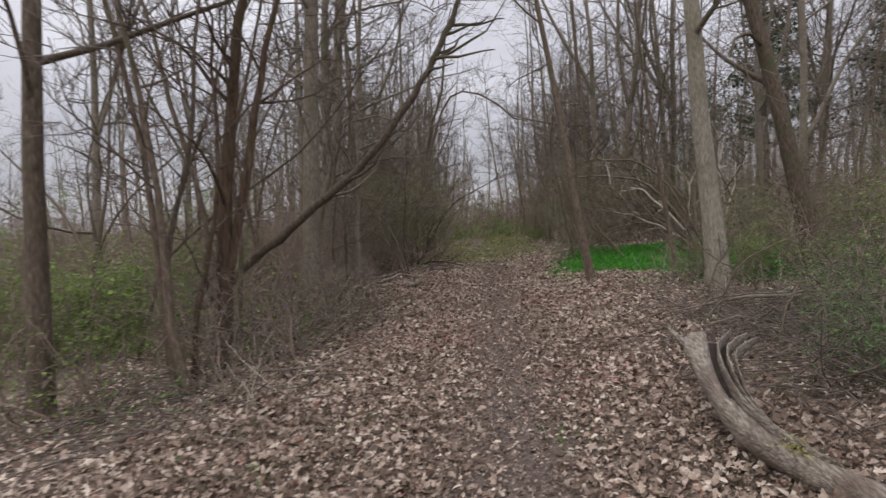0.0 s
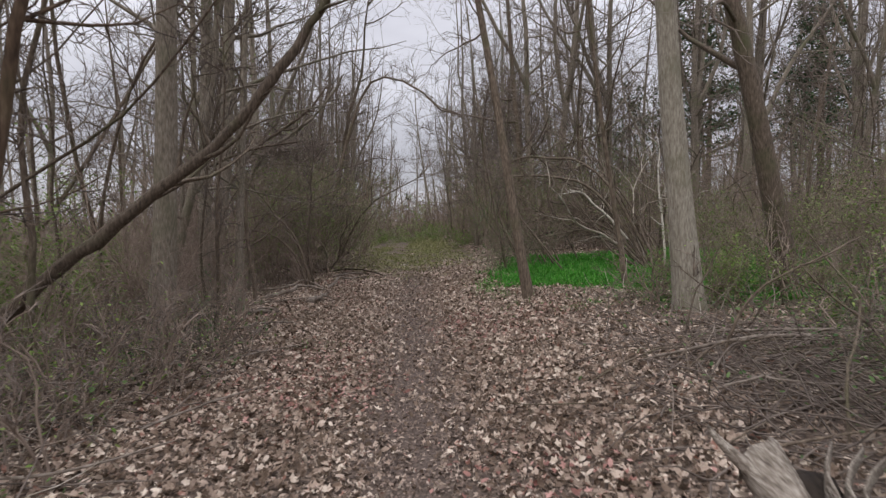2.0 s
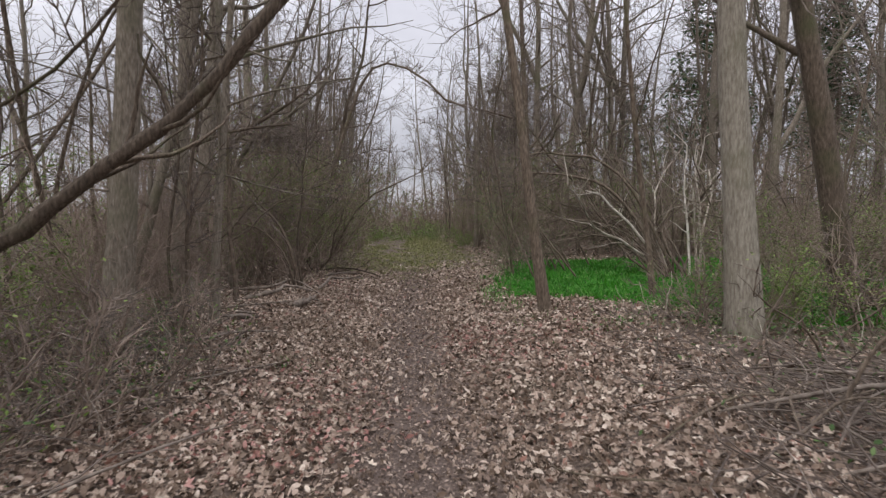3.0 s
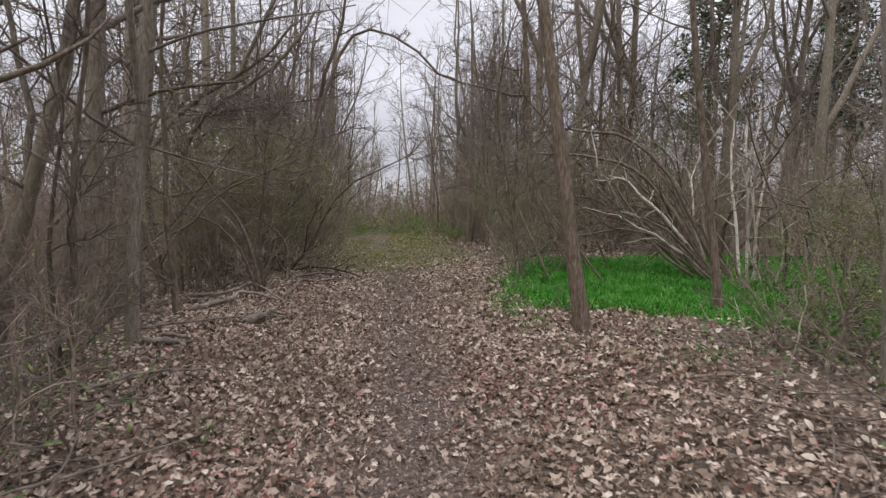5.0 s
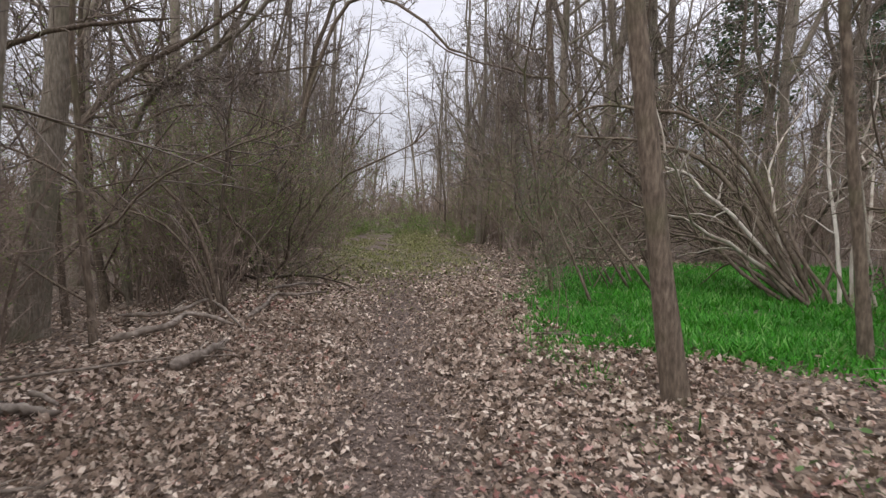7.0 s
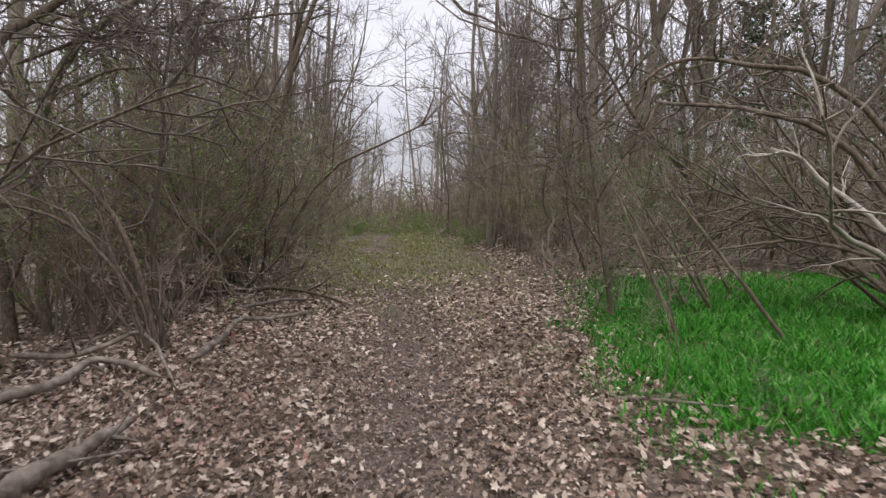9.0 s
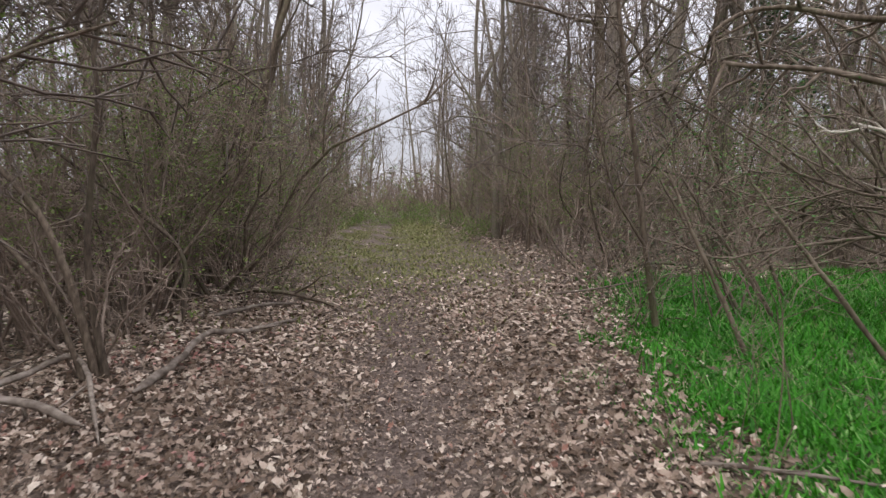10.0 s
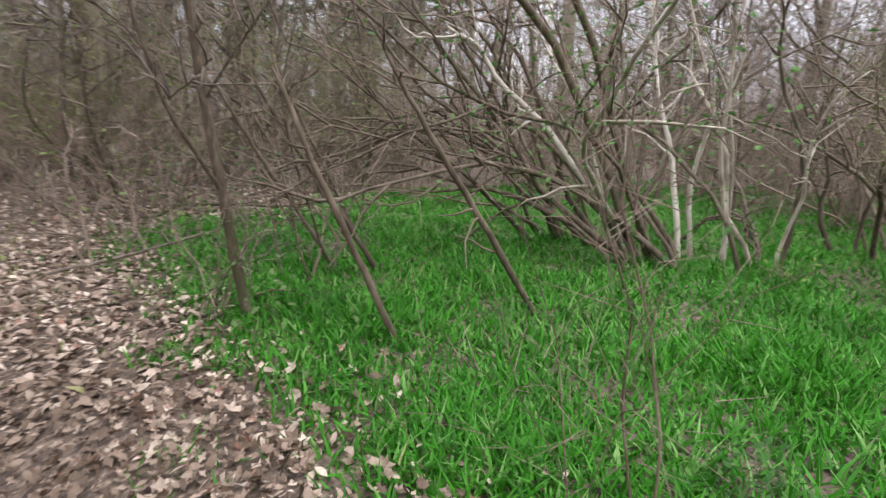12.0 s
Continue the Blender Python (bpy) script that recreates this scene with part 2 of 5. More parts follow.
def part(name, me, parent, label=""):
    ob = new(name, me)
    ob.parent = parent
    return tagged(ob, label)


def unit(v):
    return v / max(1e-9, math.sqrt(float(v @ v)))


class Tubes:
    """Gathers tapered, bent tubes and makes one mesh of them."""

    def __init__(self):
        self.sets = {}

    def add(self, pts, rad, sides=4):
        pts, rad = np.asarray(pts, float), np.asarray(rad, float)
        self.sets.setdefault((len(pts), sides), []).append((pts, rad))

    def mesh(self, name, mat):
        vs, fs, base = [], [], 0
        for (n, k), items in self.sets.items():
            p = np.stack([i[0] for i in items])
            r = np.stack([i[1] for i in items])
            t = np.gradient(p, axis=1)
            t /= np.linalg.norm(t, axis=2, keepdims=True) + 1e-9
            ref = np.where(np.abs(t[:, :1, 2:3]) > 0.8, np.array([[[1.0, 0.1, 0]]]), np.array([[[0, 0.1, 1.0]]]))
            a = np.cross(t, ref)
            a /= np.linalg.norm(a, axis=2, keepdims=True) + 1e-9
            b = np.cross(t, a)
            ang = np.arange(k) * 2 * np.pi / k
            ring = p[:, :, None] + r[:, :, None, None] * (np.cos(ang)[None, None, :, None] * a[:, :, None] + np.sin(ang)[None, None, :, None] * b[:, :, None])
            m = len(items)
            vs.append(ring.reshape(-1, 3))
            i, j, s = np.meshgrid(np.arange(m), np.arange(n - 1), np.arange(k), indexing="ij")
            at = lambda j2, s2: base + (i * n + j2) * k + s2 % k
            fs.append(np.stack([at(j, s), at(j, s + 1), at(j + 1, s + 1), at(j + 1, s)], -1).reshape(-1, 4))
            base += m * n * k
        return mesh_of(name, np.concatenate(vs), np.concatenate(fs), mat)


def grow(rng, p, d, length, n, wander=0.15, up=0.0):
    """A wandering line of n steps from p towards d."""
    p, d = np.array(p, float), unit(np.array(d, float))
    out, kicks = [p], rng.normal(0, wander, (n, 3))
    kicks[:, 2] += up
    for i in range(n):
        d = unit(d + kicks[i])
        p = p + d * (length / n)
        out.append(p)
    return np.array(out)


def along(pts, f):
    """The place and direction at the fraction f of a line."""
    x = f * (len(pts) - 1)
    i = min(int(x), len(pts) - 2)
    return pts[i] + (x - i) * (pts[i + 1] - pts[i]), unit(pts[i + 1] - pts[i])


def sideways(rng, d, angle):
    """A direction that leaves d by the angle (degrees), any way round."""
    s = unit(np.cross(d, rng.normal(0, 1, 3)))
    return math.cos(radians(angle)) * d + math.sin(radians(angle)) * s


LEAF = np.array([(0, 0, 0), (0.3, 0.22, 0.05), (0.7, 0.2, 0.03), (1, 0, -0.04), (0.7, -0.2, 0.03), (0.3, -0.22, 0.05)])
LEAF_T = np.array([(0, 1, 5), (1, 2, 4), (1, 4, 5), (2, 3, 4)])
OAK = np.array([(0.45, 0, 0.0), (0, 0, 0.02), (0.2, 0.19, 0.06), (0.32, 0.1, 0.02), (0.48, 0.36, 0.1), (0.62, 0.14, 0.02), (1, 0.06, 0.07), (0.66, -0.13, 0.02), (0.5, -0.34, 0.1), (0.3, -0.1, 0.02), (0.16, -0.17, 0.05)])
OAK_T = np.array([(0, i, i % 10 + 1) for i in range(1, 11)])
BLADE = np.array([(0, 0.5, 0), (0, -0.5, 0), (0.1, 0.42, 0.5), (0.1, -0.42, 0.5), (0.42, 0, 1.0)])
BLADE_T = np.array([(0, 1, 3), (0, 3, 2), (2, 3, 4)])


def strewn(shape, tris, at, size, turn, tilt, lean, squash=None):
    """Many copies of a small shape as arrays of places and triangles."""
    n = len(at)
    v = shape[None] * size[:, None, None] if squash is None else shape[None] * np.stack([size, squash, size], -1)[:, None]
    ct, st = np.cos(tilt)[:, None], np.sin(tilt)[:, None]
    v = np.stack([v[..., 0] * ct + v[..., 2] * st, v[..., 1], -v[..., 0] * st + v[..., 2] * ct], -1)
    cl, sl = np.cos(lean)[:, None], np.sin(lean)[:, None]
    v = np.stack([v[..., 0], v[..., 1] * cl - v[..., 2] * sl, v[..., 1] * sl + v[..., 2] * cl], -1)
    cr, sr = np.cos(turn)[:, None], np.sin(turn)[:, None]
    v = np.stack([v[..., 0] * cr - v[..., 1] * sr, v[..., 0] * sr + v[..., 1] * cr, v[..., 2]], -1)
    v += at[:, None]
    f = tris[None] + (np.arange(n) * len(shape))[:, None, None]
    return v.reshape(-1, 3), f.reshape(-1, tris.shape[1])


BUD = np.array([(0, 0, 0), (0.5, 0.24, 0.06), (1, 0, 0), (0.5, -0.24, 0.06)])
BUD_T = np.array([(0, 1, 3), (1, 2, 3)])


def leaves_at(rng, at, lo, hi, mat, name="leaves", fine=False):
    n = len(at)
    v, f = strewn(LEAF if fine else BUD, LEAF_T if fine else BUD_T, np.asarray(at), rng.uniform(lo, hi, n), rng.uniform(0, 6.28, n), rng.uniform(-1.0, 0.9, n), rng.uniform(-0.8, 0.8, n))
    return mesh_of(name, v, f, mat, False)


# ---- ground ----
def spaced(lo, mid_lo, mid_hi, hi, step, far):
    a = np.arange(mid_lo, mid_hi + step / 2, step)
    g = np.geomspace(step, 1, far)
    return np.concatenate([mid_lo + (lo - mid_lo) * g[::-1], a, mid_hi + (hi - mid_hi) * g])


gx, gy = spaced(-900, -9, 9, 900, 0.14, 26), spaced(-300, -3, 28, 1500, 0.14, 26)
X, Y = np.meshgrid(gx, gy)
Z = height(X, Y)
nx, ny = len(gx), len(gy)
gi, gj = np.meshgrid(np.arange(nx - 1), np.arange(ny - 1))
gq = np.stack([gj * nx + gi, gj * nx + gi + 1, (gj + 1) * nx + gi + 1, (gj + 1) * nx + gi], -1).reshape(-1, 4)
ground = new("ground", mesh_of("ground", np.stack([X, Y, Z], -1).reshape(-1, 3), gq, GROUND))
tagged(ground, "brown leaf-strewn woodland floor with a trodden path", "ground", kind="structure")


# ---- kinds of plants ----
def tree_meshes(rng, tall, r0, lean=(0, 0), bare=0.35, limbs=14, subs=6, twigs=3, bark=None, sides=8, wander=0.05, spread=60, limb_len=0.32, fork=0, thick=1.0):
    """Trunk with main limbs, and a crown of branchlets and twigs, of a bare tree that stands at the origin."""
    trunk, crown, tips = Tubes(), Tubes(), []
    n = 10
    d0 = unit(np.array([lean[0], lean[1], 1.0]))
    line = grow(rng, (0, 0, -0.25), d0, tall + 0.25, n, wander * 0.5, 0.0)
    line = line + np.outer(np.linspace(0, 1, n + 1) ** 1.5, d0 * tall - line[-1] + np.array([0, 0, -0.1])) * 0.7
    f = np.linspace(0, 1, n + 1)
    rad = r0 * (1 - 0.86 * f ** 0.9)
    rad[0] *= 1.55
    # extra ring for the flare of the foot
    line = np.insert(line, 1, line[0] * 0.7 + line[1] * 0.3, axis=0)
    rad = np.insert(rad, 1, r0 * 1.12)
    trunk.add(line, rad, sides)
    mains = [(line, rad, bare, limbs)]
    for _ in range(fork):
        at, d = along(line, rng.uniform(0.25, 0.5))
        ln = grow(rng, at, sideways(rng, d, rng.uniform(18, 32)), tall * rng.uniform(0.4, 0.6), 8, wander, 0.1)
        rd = np.linspace(r0 * 0.55, r0 * 0.08, 9)
        trunk.add(ln, rd, 6)
        mains.append((ln, rd, 0.25, max(4, limbs // 2)))
    for ml, mr, b, count in mains:
        for i in range(count):
            fr = b + (0.98 - b) * (i + rng.uniform(0, 1)) / count
            at, d = along(ml, fr)
            rr = float(np.interp(fr, np.linspace(0, 1, len(mr)), mr))
            ll = tall * limb_len * (1.15 - fr) * rng.uniform(0.6, 1.3)
            lm = grow(rng, at, sideways(rng, d, rng.uniform(spread * 0.6, spread * 1.45)), ll, 6, 0.2, 0.05)
            lr = np.linspace(max(0.008, rr * rng.uniform(0.3, 0.5)), 0.006, 7)
            trunk.add(lm, lr, 4)
            for _ in range(subs):
                f2 = rng.uniform(0.2, 1.0)
                a2, d2 = along(lm, f2)
                sb = grow(rng, a2, sideways(rng, d2, rng.uniform(25, 60)), ll * rng.uniform(0.25, 0.5), 3, 0.24, 0.06)
                crown.add(sb, np.linspace(max(0.005 * thick, lr[0] * 0.4 * (1.1 - f2)), 0.003 * thick, 4), 3)
                for _ in range(twigs):
                    a3, d3 = along(sb, rng.uniform(0.2, 1.0))
                    tw = grow(rng, a3, sideways(rng, d3, rng.uniform(25, 60)), ll * rng.uniform(0.1, 0.25), 1, 0.1, 0.05)
                    crown.add(tw, (0.0045 * thick, 0.002 * thick), 3)
                    tips.append(tw[-1])
    return trunk, crown, np.array(tips)


def tree(rng, place, tall, r0, label, bark, group="", crown_mat=None, leafy=0.0, leaf_mat=None, **how):
    trunk, crown, tips = tree_meshes(rng, tall, r0, **how)
    ob = new("tree")
    ob.matrix_basis = Matrix.Translation((place[0], place[1], h(*place)))
    part("trunk", trunk.mesh("trunk", bark), ob)
    part("crown", crown.mesh("crown", crown_mat or TWIG_DARK), ob, "bare twiggy crown")
    if leafy:
        pick = np.repeat(tips, max(1, int(leafy)), axis=0) + rng.normal(0, 0.12, (len(tips) * max(1, int(leafy)), 3))
        part("foliage", leaves_at(rng, pick, 0.03, 0.07, leaf_mat or BUDS), ob, "small fresh leaf buds")
    return tagged(ob, label, "tree", group)


def shrub(rng, place, tall, stems, label, group="", spread=28, bark=None, r0=0.016, lean=(0, 0), subs=7, twigs=4, leafy=0, leaf_mat=None, arch=0.0, foot=0.25, name="shrub", leaf=(0.02, 0.05), fine=1.0, spray=None):
    """Many thin stems from one foot, with side twigs, and young leaves where there are any."""
    made, tw, tips = [], Tubes(), []
    for i in range(stems):
        st = Tubes()
        made.append(st)
        a = rng.uniform(0, 6.28)
        d = sideways(rng, unit(np.array([lean[0], lean[1], 1.0])), abs(rng.normal(0, spread)))
        ll = tall * rng.uniform(0.55, 1.1)
        b = (foot * rng.uniform(0, 1) * math.cos(a), foot * rng.uniform(0, 1) * math.sin(a), -0.08)
        ln = grow(rng, b, d, ll, 7, 0.2, -arch)
        rr = r0 * rng.uniform(0.5, 1.3)
        st.add(ln, np.linspace(rr, rr * 0.2, 8), 4)
        for _ in range(subs):
            f = rng.uniform(0.2, 1.0)
            a2, d2 = along(ln, f)
            sb = grow(rng, a2, sideways(rng, d2, rng.uniform(25, 70)), ll * rng.uniform(0.15, 0.42) * (1.25 - f), 3, 0.28, 0.03)
            st.add(sb, np.linspace(rr * 0.42, 0.0025 * fine, 4), 3)
            for _ in range(twigs):
                a3, d3 = along(sb, rng.uniform(0.15, 1.0))
                t3 = grow(rng, a3, sideways(rng, d3, rng.uniform(25, 70)), ll * rng.uniform(0.05, 0.15), 1, 0.1, 0.03)
                tw.add(t3, (0.004 * fine, 0.0018 * fine), 3)
                tips.append(t3[-1])
    ob = new(name)
    ob.matrix_basis = Matrix.Translation((place[0], place[1], h(*place)))
    for st in made:
        part("stem", st.mesh("stem", bark or TWIG), ob)
    tagged(part("twig_spray", tw.mesh("twig_spray", spray or TWIG), ob), kind="stuff")
    if leafy:
        tips = np.array(tips)
        pick = np.repeat(tips, leafy, axis=0) + rng.normal(0, 0.06, (len(tips) * leafy, 3))
        tagged(part("foliage", leaves_at(rng, pick, *leaf, leaf_mat or BUDS), ob, "sparse young green leaves"), kind="stuff")
    return tagged(ob, label, "shrub", group)


def again(rng, protos, x, y, lo=0.8, hi=1.2, lean=4, sink=0.0):
    """One more plant after one of the given ones, turned and sized anew."""
    s = rng.uniform(lo, hi)
    m = pose(x, y, h(x, y) - sink, rng.normal(0, lean), rng.normal(0, lean), rng.uniform(0, 360)) @ Matrix.Diagonal((s, s, s * rng.uniform(0.92, 1.1), 1))
    return copy_thing(protos[int(rng.integers(len(protos)))], m)


R = np.random.default_rng(7)

# ---- trees that stand by the way ----
GREY_TREE = "slender grey-barked forest tree with bare branches"
tree(R, (-4.5, 5.05), 13, 0.115, "straight grey-brown tree at the wood's edge", BARK_DARK, lean=(0.04, 0), limbs=12, bare=0.28)


def stemmed_tree(rng, lines, label, bark, more=3.5, name="tree"):
    """A tree of several stems, each along its own line, which goes on upwards past the line's end, with limbs and twigs."""
    ob = new(name)
    crown = Tubes()
    for r0, pts in lines:
        pts = np.array(pts, float)
        f, g = np.linspace(0, 1, len(pts)), np.linspace(0, 1, 9)
        fine = np.stack([np.interp(g, f, pts[:, i]) for i in range(3)], -1)
        fine[1:-1] = (fine[:-2] + 2 * fine[1:-1] + fine[2:]) / 4 + rng.normal(0, r0 * 0.2, (7, 3))
        fine = np.concatenate([fine, grow(rng, fine[-1], fine[-1] - fine[-3] + np.array([0, 0, 0.2]), more, 6, 0.12, 0.05)[1:]])
        n = len(fine)
        rad = r0 * (1 - 0.8 * np.linspace(0, 1, n))
        rad[0] *= 1.3
        t = Tubes()
        t.add(fine, rad, 7)
        for _ in range(11):
            fr = rng.uniform(0.25, 0.98)
            p, d = along(fine, fr)
            ll = more * rng.uniform(0.2, 0.5)
            lm = grow(rng, p, sideways(rng, d, rng.uniform(30, 75)), ll, 6, 0.2, 0.05)
            t.add(lm, np.linspace(r0 * 0.28, 0.005, 7), 4)
            for _ in range(6):
                p2, d2 = along(lm, rng.uniform(0.2, 1))
                sb = grow(rng, p2, sideways(rng, d2, rng.uniform(25, 65)), ll * rng.uniform(0.25, 0.5), 3, 0.22, 0.03)
                crown.add(sb, np.linspace(0.008, 0.003, 4), 3)
                for _ in range(3):
                    p3, d3 = along(sb, rng.uniform(0.2, 1))
                    crown.add(grow(rng, p3, sideways(rng, d3, rng.uniform(25, 65)), ll * rng.uniform(0.1, 0.25), 1, 0.1), (0.0045, 0.002), 3)
        part("trunk", t.mesh("trunk", bark), ob)
    part("crown", crown.mesh("crown", TWIG_DARK), ob, "bare twiggy crown")
    return tagged(ob, label, "tree")


stemmed_tree(R, [(0.1, [(-3.23, 6.2, -0.3), (-3.12, 6.2, 0.97), (-3.05, 6.2, 2.36), (-2.81, 6.2, 3.7)]),
                 (0.06, [(-3.12, 6.22, 0.9), (-2.82, 6.25, 2.07), (-2.65, 6.25, 2.89), (-2.45, 6.25, 3.7)]),
                 (0.04, [(-3.5, 6.05, -0.3), (-3.41, 6.0, 0.46), (-3.14, 6.0, 1.43), (-3.04, 6.0, 2.06)])], "rust-brown many-stemmed tree with bare crooked stems", BARK_RUST)
stemmed_tree(R, [(0.05, [(-3.0, 5.2, -0.3), (-3.23, 5.2, 0.62), (-3.23, 5.2, 1.55), (-3.27, 5.2, 2.15), (-3.42, 5.2, 3.19)]),
                 (0.035, [(-3.1, 5.3, -0.3), (-3.35, 5.35, 0.62), (-3.3, 5.4, 1.4), (-2.95, 5.4, 2.4), (-2.9, 5.4, 3.2)])], "thin crooked dark tree with two stems", BARK_DARK)
stemmed_tree(R, [(0.045, [(-3.39, 5.6, -0.4), (-3.55, 5.6, 0.62), (-3.54, 5.6, 1.55), (-3.71, 5.6, 2.99), (-3.92, 5.6, 3.85)])], "thin crooked dark tree in the thicket", BARK_DARK)
stemmed_tree(R, [(0.05, [(-3.7, 7.5, -0.4), (-4.02, 7.5, 1.41), (-4.11, 7.5, 2.1), (-4.41, 7.5, 3.26), (-4.58, 7.5, 4.13)]),
                 (0.04, [(-3.75, 7.6, -0.4), (-3.6, 7.7, 1.2), (-3.75, 7.7, 2.4), (-3.3, 7.7, 3.9)])], "thin dark tree forking near the ground", BARK_DARK)
stemmed_tree(R, [(0.09, [(-3.6, 20.5, -0.3), (-2.98, 20.5, 1.63), (-2.61, 20.5, 3.64), (-2.43, 20.5, 4.76)]),
                 (0.05, [(-3.5, 20.4, -0.3), (-3.5, 20.4, 1.5), (-3.2, 20.4, 3.0), (-3.3, 20.3, 4.4)])], "dark crooked tree rising from a bush by the path", BARK_DARK, 4.0)
tree(R, (-3.4, 9.6), 15, 0.17, "tall straight grey tree in the thicket", BARK_GREY, lean=(0.085, 0), limbs=12, bare=0.3)
tree(R, (-4.0, 12.5), 15, 0.13, "tall straight grey tree in the thicket", BARK_GREY, lean=(0.06, 0), limbs=12, bare=0.3, fork=1)
tree(R, (-3.0, 11.5), 12, 0.07, "grey tree with a forked stem", BARK_GREY, lean=(0.03, 0.02), limbs=12, bare=0.25, fork=1)
stemmed_tree(R, [(0.035, [(-2.95, 10.3, -0.2), (-2.85, 10.3, 0.7), (-2.9, 10.3, 1.5), (-2.75, 10.3, 2.6)]), (0.025, [(-3.1, 10.5, -0.2), (-3.2, 10.5, 1.0), (-3.05, 10.5, 2.2)])], "thin dark sapling at the edge of the thicket", BARK_DARK, 2.0)
tree(R, (-4.52, 14.35), 15, 0.175, GREY_TREE, BARK_GREY, lean=(0.11, 0), limbs=12, bare=0.3)
tree(R, (-5.1, 19.9), 14, 0.15, GREY_TREE, BARK_GREY, lean=(0.0, 0), limbs=12, bare=0.3)
tree(R, (3.2, 9.1), 14, 0.17, "grey tree with pale patched bark beside the path", BARK_PALE, lean=(-0.09, 0), limbs=12, bare=0.3)
tree(R, (5.25, 10.4), 13, 0.165, "dark leaning tree with rough bark", BARK_DARK, lean=(-0.215, 0), limbs=12, bare=0.3)
tree(R, (1.66, 11.35), 11, 0.088, "slim grey-brown tree leaning over the path's edge", BARK_DARK, lean=(-0.14, 0.0), limbs=12, bare=0.42)
tree(R, (3.35, 11.85), 9, 0.052, "slim dark tree with a crooked stem in the grass", BARK_DARK, lean=(-0.13, 0), limbs=10, bare=0.3)
stemmed_tree(R, [(0.085, [(-3.97, 10.8, -0.3), (-3.62, 10.8, 1.1), (-3.3, 10.8, 2.3), (-3.0, 10.8, 3.6)]),
                 (0.04, [(-3.6, 10.85, 1.2), (-3.55, 10.9, 2.2), (-3.75, 10.9, 3.2)])], "leaning grey tree with a thin second stem", BARK_GREY, 4.5)
tree(R, (3.3, 21.7), 14, 0.13, GREY_TREE, BARK_DARK, lean=(-0.07, 0), limbs=14, bare=0.25)
tree(R, (2.2, 27.8), 13, 0.075, GREY_TREE, BARK_GREY, lean=(-0.1, 0), limbs=18, bare=0.2, wander=0.3, fork=1)
stemmed_tree(R, [(0.036, [(1.95, 15.9, -0.2), (1.72, 15.88, 0.9), (1.52, 15.85, 2.0), (1.32, 15.8, 3.0)]),
                 (0.014, [(1.7, 15.88, 1.0), (1.35, 15.8, 1.45), (1.15, 15.75, 2.1)])], "thin young tree leaning at the edge of the grass", BARK_DARK, 2.2)


def fallen(pts, rad, label, mat, name="fallen_branch", rng=R, side=5, sides=7, rise=0.0):
    """A fallen or leaning branch along a line, with side twigs and closed ends."""
    pts = np.array(pts, float)
    f = np.linspace(0, 1, len(pts))
    g = np.linspace(0, 1, 4 * len(pts))
    fine = np.stack([np.interp(g, f, pts[:, i]) for i in range(3)], -1)
    k = np.array([0.25, 0.5, 0.25])
    for _ in range(3):
        fine[1:-1] = fine[:-2] * k[0] + fine[1:-1] * k[1] + fine[2:] * k[2]
    fine += rng.normal(0, rad * 0.18, fine.shape)
    r = np.linspace(rad, rad * 0.45, len(fine)) * rng.uniform(0.85, 1.15, len(fine))
    r[0] *= 0.25
    r[-1] *= 0.2
    t = Tubes()
    t.add(fine, r, sides)
    ob = new(name, None)
    part("stem", t.mesh("stem", mat), ob)
    if side:
        ll = float(np.linalg.norm(fine[-1] - fine[0]))
        for _ in range(side):
            a, d = along(fine, rng.uniform(0.25, 0.98))
            b = grow(rng, a, sideways(rng, d, rng.uniform(30, 65)) + np.array([0, 0, rise]), ll * rng.uniform(0.08, 0.25), 5, 0.22, 0.0)
            s = Tubes()
            s.add(b, np.linspace(rad * 0.35, rad * 0.1, 6), 4)
            part("side_branch", s.mesh("side_branch", mat), ob)
    return tagged(ob, label, "branch")


fallen([(-4.75, 8, 0.1), (-3.65, 8, 0.98), (-2.85, 8, 1.6), (-2.25, 8, 2.02), (-1.72, 8.02, 2.5), (-1.02, 8.05, 3.4), (-0.66, 8.1, 4.1), (-0.35, 8.2, 4.9)], 0.075, "long dead trunk leaning slantwise against the trees", BARK_DARK, "fallen_tree", side=14)


fallen([(-4.3, 14.9, 2.2), (-4.15, 15.5, 2.86), (-3.8, 15.8, 3.31), (-3.29, 15.9, 3.63), (-2.68, 15.9, 4.05), (-2.26, 15.9, 4.6)], 0.05, "crooked branch arching out of the thicket", BARK_DARK, "arching_branch", side=12)
fallen([(-4.05, 12.5, 2.35), (-3.53, 12.5, 2.56), (-3.15, 12.5, 2.72), (-2.66, 12.5, 2.82), (-2.17, 12.5, 2.87)], 0.03, "thin dark side branch reaching from a trunk", BARK_DARK, "dead_branch", side=8)
fallen([(-2.5, 16.4, 0.15), (-2.46, 16.5, 0.8), (-3.03, 16.5, 1.26), (-3.92, 16.5, 1.89), (-4.52, 16.5, 2.24)], 0.025, "slanting dead stem in the thicket", BARK_DARK, "dead_branch", side=10)
stemmed_tree(R, [(0.05, [(-3.4, 20.0, -0.3), (-2.9, 20.0, 2.5), (-2.13, 20.0, 4.9), (-1.9, 20.0, 5.5), (-1.52, 20.0, 5.88), (-0.89, 20.0, 5.85), (-0.11, 20.0, 5.39), (0.43, 20.0, 4.78)])], "slim tree whose top arches over the path", BARK_DARK, 0.8)

